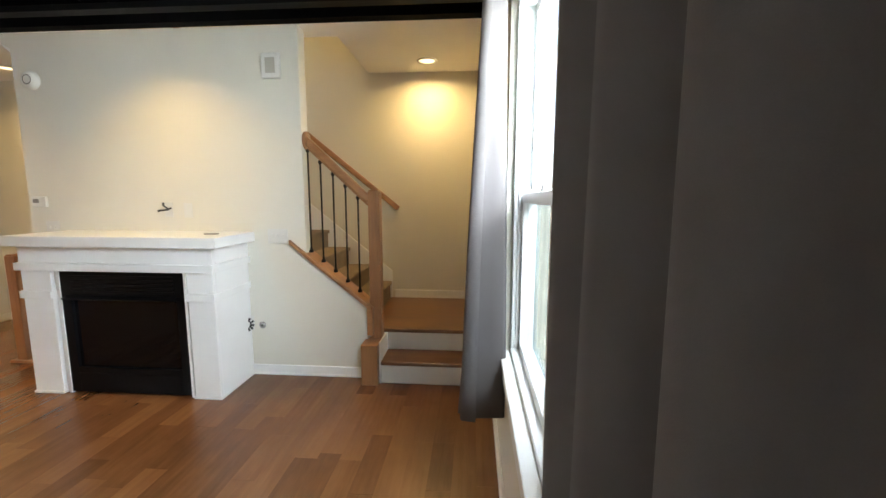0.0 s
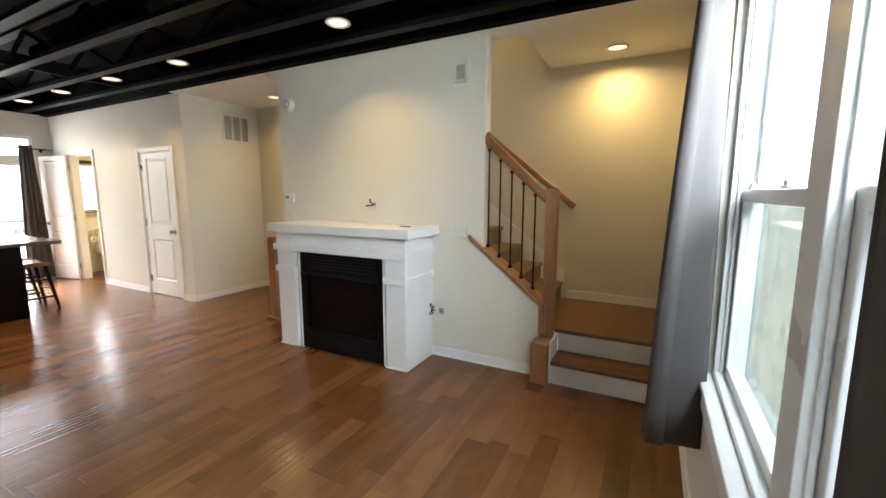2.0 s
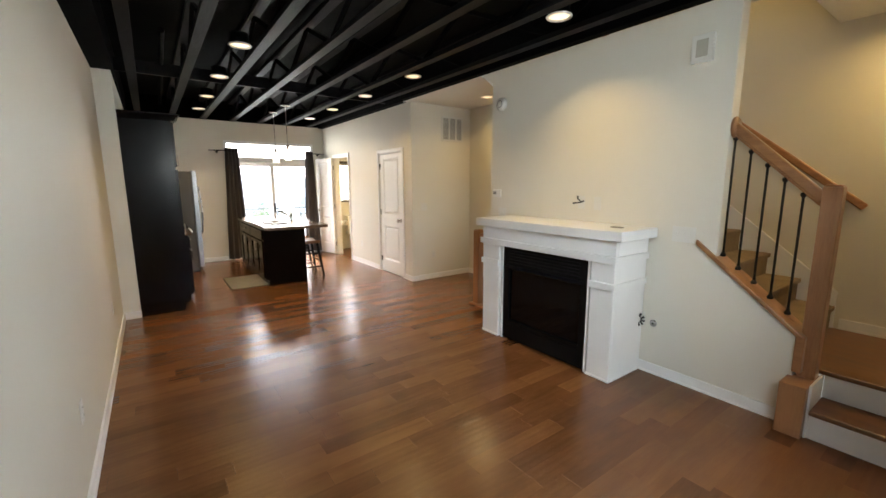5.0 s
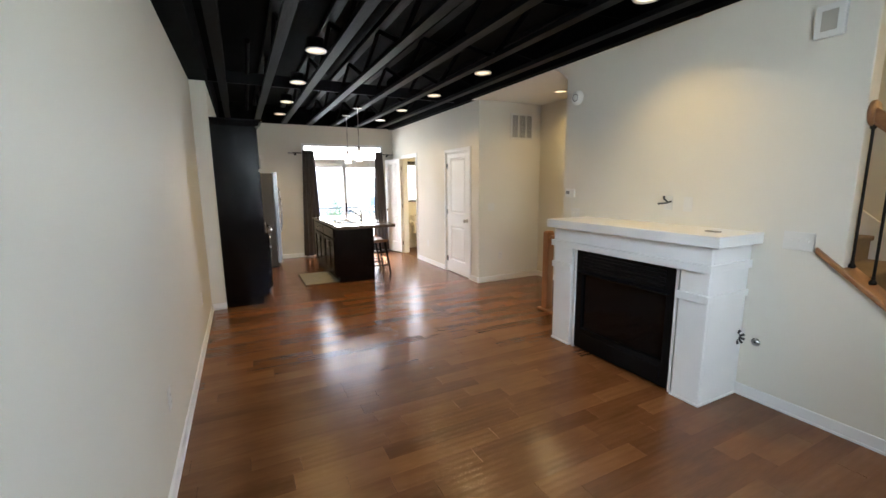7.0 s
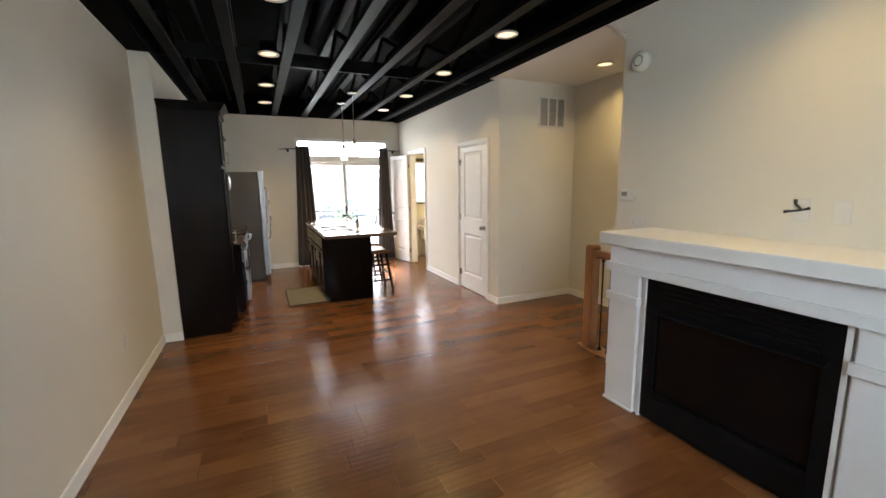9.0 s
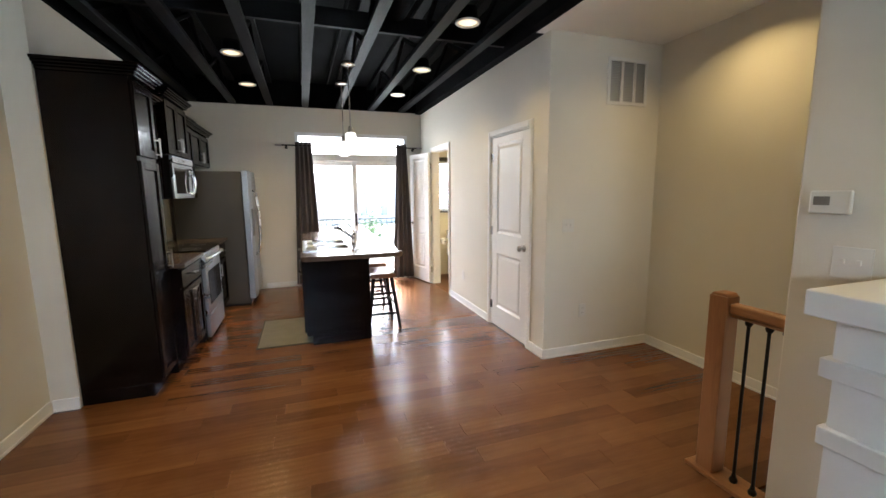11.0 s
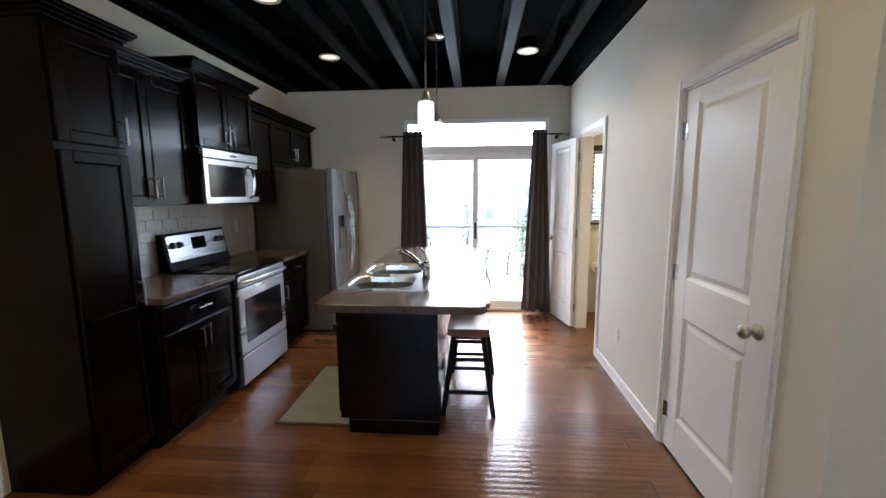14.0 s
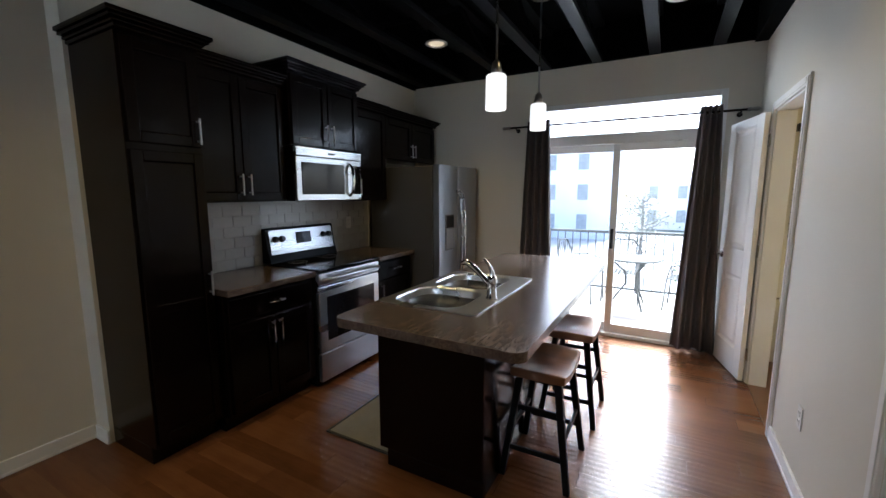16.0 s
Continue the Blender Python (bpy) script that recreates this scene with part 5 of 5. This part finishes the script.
Shape().turned([(0.0, -0.042), (0.045, -0.042), (0.05, -0.034), (0.066, -0.03), (0.07, 0.0)], (-3.63, Y_FIRE, 2.355), "y", 28).make("case", [PLASTIC], e)
Shape().turned([(0.03, -0.043), (0.034, -0.044), (0.038, -0.043)], (-3.63, Y_FIRE, 2.355), "y", 24).make("grille", [GREY_SLOT], e)
e = thing("door_chime", (-1.675, Y_FIRE, 2.42), "white door chime box with a grille", "door chime")
Shape().box(-1.745, -1.605, Y_FIRE - 0.035, Y_FIRE, 2.33, 2.51).make("case", [PLASTIC], e, 0.006)
s = Shape()
s.box(-1.712, -1.638, Y_FIRE - 0.037, Y_FIRE - 0.035, 2.365, 2.475)
for k in range(9):
    s.box(-1.706, -1.644, Y_FIRE - 0.039, Y_FIRE - 0.037, 2.372 + k * 0.0115, 2.378 + k * 0.0115)
s.make("grille", [BEIGE_GRILLE], e)
e = thing("mantel_paper", (-2.07, 3.27, 1.18), "small folded paper slip on the mantel", "paper")
Shape().box(-2.11, -2.02, 3.25, 3.29, 1.1805, 1.188).make("slip", [MAT_FABRIC], e, 0.001)
v = thing("return_air_grille", (X_ALCOVE, 4.37, 2.37), "white louvred return air grille in three bays", "vent")
y0, y1, z0, z1 = 4.162, 4.582, 2.178, 2.560
s = Shape().box(X_ALCOVE + 0.001, X_ALCOVE + 0.012, y0, y1, z0, z0 + 0.028).box(X_ALCOVE + 0.001, X_ALCOVE + 0.012, y0, y1, z1 - 0.028, z1)
for a in (y0, y0 + 0.134, y0 + 0.268, y1 - 0.028):
    s.box(X_ALCOVE + 0.001, X_ALCOVE + 0.012, a, a + 0.028, z0 + 0.028, z1 - 0.028)
s.make("frame", [PLASTIC], v, 0.002)
Shape().box(X_ALCOVE + 0.0005, X_ALCOVE + 0.002, y0 + 0.02, y1 - 0.02, z0 + 0.02, z1 - 0.02).make("filter", [VENT_GREY], v)
s = Shape()
for k in range(26):
    z = z0 + 0.034 + k * 0.0132
    s.bar((X_ALCOVE + 0.006, y0 + 0.026, z), (X_ALCOVE + 0.006, y1 - 0.026, z), 0.009, 0.0012, up=(0.5, 0, 1))
tagged(s.make("louvre", [PLASTIC], v), kind="stuff")

# ---- balcony and what lies beyond ----
GROUND_Z = -2.9
g = Shape().poly([(-400, -400, GROUND_Z), (400, -400, GROUND_Z), (400, 400, GROUND_Z), (-400, 400, GROUND_Z)], [(0, 1, 2, 3)])
tagged(g.make("ground", [GRASS]), "wide pale mown lawn round the houses", "ground", kind="structure")
tagged(Shape().box(-56, -12, -80, 80, GROUND_Z - 0.1, GROUND_Z + 0.03).box(16, 24, -80, 80, GROUND_Z - 0.1, GROUND_Z + 0.03).make("road", [ASPHALT]), "pale concrete drive and street round the house", "road", kind="structure")
bal = thing("balcony", (-10.6, 2.4, -0.1), "weathered timber balcony deck", "balcony", kind="structure")
for k in range(16):
    x = X_FAR - 0.17 - k * 0.142
    Shape().box(x - 0.136, x, 0.2, 4.9, -0.11, -0.075).make("deck_board", [DECK], bal, 0.003)
Shape().box(-11.84, -9.6, 0.2, 4.9, -0.35, -0.115).make("frame", [TRIM], bal)
ra = thing("balcony_railing", (-11.7, 2.4, -0.08), "dark iron balcony railing, daylight bloom in its colour", "railing")
s = Shape().box(-11.74, -11.70, 0.2, 4.9, 0.86, 0.90).box(-11.735, -11.705, 0.2, 4.9, 0.0, 0.03)
for yy in (0.22, 4.88):
    s.box(-11.74, -9.6, yy - 0.02, yy + 0.02, 0.86, 0.90).box(-11.74, -9.6, yy - 0.015, yy + 0.015, 0.0, 0.03)
s.make("rail", [OUTDOOR_IRON], ra)
for k in range(40):
    Shape().tube([(-11.72, 0.26 + k * 0.118, 0.0), (-11.72, 0.26 + k * 0.118, 0.88)], 0.008, seg=6).make("baluster", [OUTDOOR_IRON], ra)
for k in range(17):
    for yy in (0.22, 4.88):
        Shape().tube([(-11.65 + k * 0.12, yy, 0.0), (-11.65 + k * 0.12, yy, 0.88)], 0.008, seg=6).make("baluster", [OUTDOOR_IRON], ra)


def patio_table(x, y):
    e = thing("patio_table", (x, y, -0.075), "round grey-green metal patio table on the balcony", "table")
    Shape().turned([(0.0, 0.66), (0.325, 0.66), (0.34, 0.67), (0.325, 0.685), (0.0, 0.685)], (x, y, -0.075), seg=28).make("top", [OUTDOOR_IRON], e)
    for k in range(3):
        a = radians(30 + 120 * k)
        c, d = math.cos(a), math.sin(a)
        s = Shape().tube([(x + c * 0.30, y + d * 0.30, 0.58), (x + c * 0.10, y + d * 0.10, 0.42), (x + c * 0.09, y + d * 0.09, 0.25), (x + c * 0.28, y + d * 0.28, -0.06)], 0.012, seg=8)
        s.make("leg", [OUTDOOR_IRON], e)


def patio_chair(x, y, turn):
    e = thing("patio_chair", (x, y, -0.075), "grey-green metal mesh patio chair on the balcony", "chair", "patio chairs")
    m = pose(x, y, -0.075, 0, 0, turn)

    def part(s, name):
        s.v = [tuple(m @ Vector(p)) for p in s.v]
        s.make(name, [OUTDOOR_IRON], e)
    s = Shape()
    for k in range(9):
        s.bar((-0.22, -0.20 + k * 0.05, 0.42), (0.22, -0.20 + k * 0.05, 0.42), 0.022, 0.005)
        s.bar((-0.20 + k * 0.05, -0.22, 0.424), (-0.20 + k * 0.05, 0.22, 0.424), 0.022, 0.005)
    part(s, "seat")
    s = Shape().tube([(-0.22, 0.21, 0.42), (-0.23, 0.27, 0.70), (-0.12, 0.30, 0.86), (0.12, 0.30, 0.86), (0.23, 0.27, 0.70), (0.22, 0.21, 0.42)], 0.011, seg=8)
    for k in range(6):
        s.tube([(-0.16 + k * 0.064, 0.22, 0.43), (-0.16 + k * 0.064, 0.285, 0.83)], 0.005, seg=6)
    part(s, "backrest")
    s = Shape()
    for a in (-1, 1):
        s.tube([(a * 0.23, 0.22, 0.62), (a * 0.26, 0.0, 0.64), (a * 0.25, -0.18, 0.60), (a * 0.23, -0.22, 0.42), (a * 0.24, -0.25, 0.0)], 0.010, seg=8)
        s.tube([(a * 0.22, 0.21, 0.42), (a * 0.24, 0.27, 0.0)], 0.010, seg=8)
    part(s, "leg")


patio_table(-10.98, 2.63)
patio_chair(-11.22, 3.28, -8)
patio_chair(-11.37, 2.46, 90)
patio_chair(-11.15, 1.93, 168)


def far_house(x, y, w_, d_, h, storeys, mats, face):
    """A far house whose front looks towards +x (face 1) or -x (face -1)."""
    e = thing("house", (x, y, GROUND_Z), "pale sided house with a grey roof across the street", "house", "far houses")
    s = Shape().box(x - d_, x, y - w_ / 2, y + w_ / 2, GROUND_Z, GROUND_Z + h)
    s.make("wall", [mats], e)
    z = GROUND_Z + h
    s = Shape().prism([(x + 0.4, z), (x - d_ - 0.4, z), (x - d_ / 2, z + d_ * 0.2)], "y", y - w_ / 2 - 0.3, y + w_ / 2 + 0.3)
    s.make("roof", [ROOF], e)
    fx = x if face > 0 else x - d_
    for k in range(storeys):
        for j in range(int(w_ / 3.0)):
            yy = y - w_ / 2 + 1.5 + j * 3.0
            zz = GROUND_Z + 0.9 + k * 2.8
            q = Shape().box(fx - 0.03 * face, fx + 0.05 * face, yy - 0.55, yy + 0.55, zz - 0.05, zz + 1.55)
            wn_ = q.make("window", [VINYL], e)
            Shape().box(fx + 0.05 * face, fx + 0.06 * face, yy - 0.47, yy + 0.47, zz + 0.03, zz + 1.47).make("pane", [FAR_PANE], wn_)


far_house(-60, 3.3, 6.5, 9, 5.3, 2, SIDING_2, 1)
far_house(-62, 12, 7, 9, 5.6, 2, SIDING, 1)
far_house(-45, -9.5, 16, 10, 10.5, 3, SIDING, 1)
far_house(-64, 22, 8, 9, 5.4, 2, SIDING_2, 1)
far_house(40, 6, 16, 8, 6.2, 2, SIDING, -1)
far_house(42, 26, 14, 8, 6.2, 2, SIDING_2, -1)


def tree(x, y, h, seed, leaf=LEAF, look_of="young sparse grey-green tree beside the street"):
    e = thing("tree", (x, y, GROUND_Z), look_of, "tree", "trees")
    rnd = random.Random(seed)
    s = Shape().tube([(x, y, GROUND_Z), (x + 0.05, y, GROUND_Z + h * 0.35), (x - 0.04, y + 0.05, GROUND_Z + h * 0.7), (x, y, GROUND_Z + h * 0.95)], [0.12, 0.09, 0.05, 0.015], seg=8)
    tips = []
    for k in range(16):
        z = GROUND_Z + h * (0.32 + 0.6 * k / 16)
        a = rnd.random() * 6.28
        L = h * 0.30 * (1.1 - k / 18)
        q = Vector((x + math.cos(a) * L, y + math.sin(a) * L, z + L * 0.55))
        s.tube([(x, y, z), ((x + q.x) / 2, (y + q.y) / 2, z + L * 0.2), q], [0.035, 0.022, 0.006], seg=5)
        tips.append((Vector((x, y, z)), q))
    s.make("trunk", [BARK], e)
    lv = Shape()
    for a, b in tips:
        for k in range(70):
            u = 0.35 + 0.75 * rnd.random()
            c = a + (b - a) * u + Vector((rnd.gauss(0, 0.22), rnd.gauss(0, 0.22), rnd.gauss(0, 0.2)))
            d1, d2 = Vector((rnd.gauss(0, 1), rnd.gauss(0, 1), rnd.gauss(0, 1))).normalized() * 0.06, Vector((rnd.gauss(0, 1), rnd.gauss(0, 1), rnd.gauss(0, 1))).normalized() * 0.04
            lv.poly([c - d1, c + d2, c + d1, c - d2], [(0, 1, 2, 3)])
    tagged(lv.make("foliage", [leaf], e), kind="stuff")


tree(-24, 2.1, 4.5, 3)
tree(-20, 4.3, 3.5, 7, LEAF_GREEN, "small fresh green leafy tree below the balcony")
tree(-52, 7.5, 4.6, 4)

# ---- backsplash tiles ----
bs = tagged(Shape().box(-6.432, -8.45, KY - 0.01, KY + 0.003, 0.905, 1.42).make("backsplash", [GROUT]), "pale grey subway tile backsplash", "backsplash", kind="structure")
tiles = {}


def piece(cache, name, size, mat, parent, place, bevel):
    """An oblong piece that shares its mesh with all of the same size."""
    key = tuple(round(v, 3) for v in size)
    if key not in cache:
        a, b, c = (v / 2 for v in key)
        s = Shape()
        k = bevel
        v = [(-a, -b, -c), (a, -b, -c), (a, b, -c), (-a, b, -c)]
        if name == "tile":
            lo = [(-a, -c), (a, -c), (a, c), (-a, c)]
            v = [(p, -b, q) for p, q in lo] + [(p, b - k, q) for p, q in lo] + [(p - math.copysign(k, p), b, q - math.copysign(k, q)) for p, q in lo]
        else:
            lo = [(-a, -b), (a, -b), (a, b), (-a, b)]
            v = [(p, q, -c) for p, q in lo] + [(p, q, c - k) for p, q in lo] + [(p - math.copysign(k, p), q - math.copysign(k, q), c) for p, q in lo]
        f = [(3, 2, 1, 0)] + [(r_ * 4 + i, r_ * 4 + (i + 1) % 4, r_ * 4 + 4 + (i + 1) % 4, r_ * 4 + 4 + i) for r_ in (0, 1) for i in range(4)] + [(8, 9, 10, 11)]
        me = bpy.data.meshes.new(name)
        me.from_pydata(v, [], f)
        bm = bmesh.new()
        bm.from_mesh(me)
        bmesh.ops.recalc_face_normals(bm, faces=bm.faces)
        bm.to_mesh(me)
        bm.free()
        me.materials.append(mat)
        cache[key] = me
    ob = new(name, cache[key])
    ob.parent = parent
    ob.location = place
    return ob


TW, TH, JT = 0.152, 0.076, 0.003
for row in range(7):
    z0 = 0.912 + row * (TH + JT)
    z1 = min(z0 + TH, 1.412)
    x = -6.434 + (0 if row % 2 == 0 else (TW + JT) / 2)
    while x > -8.44:
        xa_, xb_ = min(x, -6.434), max(x - TW, -8.44)
        if xa_ - xb_ > 0.02:
            piece(tiles, "tile", (xa_ - xb_, 0.008, z1 - z0), TILE, bs, ((xa_ + xb_) / 2, KY + 0.006, (z0 + z1) / 2), 0.0015)
        x -= TW + JT

# ---- plank floor ----
planks = {}
rest = [Shape() for k in range(6)]
rnd = random.Random(11)
PW = 0.127
col = 0
x = -0.002
count = 0
while x > X_FAR + 0.02:
    xw = max(x - PW, X_FAR)
    y_end = Y_HALL - 0.002 if x < X_ALCOVE + 0.005 else (Y_BACK - 0.002 if x < -3.87 else (Y_FIRE + 0.002 if x < -1.0 else 3.444))
    y = 0.002 - rnd.choice((0.0, 0.2, 0.35, 0.5, 0.7, 0.85))
    while y < y_end - 0.01:
        L = rnd.choice((0.4, 0.5, 0.7, 0.9, 1.05, 1.2))
        ya, yb = max(y, 0.002), min(y + L, y_end)
        if y_end - yb < 0.08:
            yb = y_end
        y = yb if yb == y_end else y + L
        if yb - ya < 0.03:
            continue
        size = (x - xw - 0.0003, yb - ya - 0.0012, 0.016)
        if count < 300:
            o = piece(planks, "plank", size, FLOOR_WOOD, floor, ((x + xw) / 2, (ya + yb) / 2, -0.008), 0.00002)
            count += 1
        else:
            rest[rnd.randrange(len(rest))].box(xw + 0.0002, x - 0.0002, ya + 0.0006, yb - 0.0006, -0.0155, 0.0)
    x -= PW
for part in rest:
    tagged(part.make("plank_rest", [FLOOR_WOOD], floor), kind="stuff")
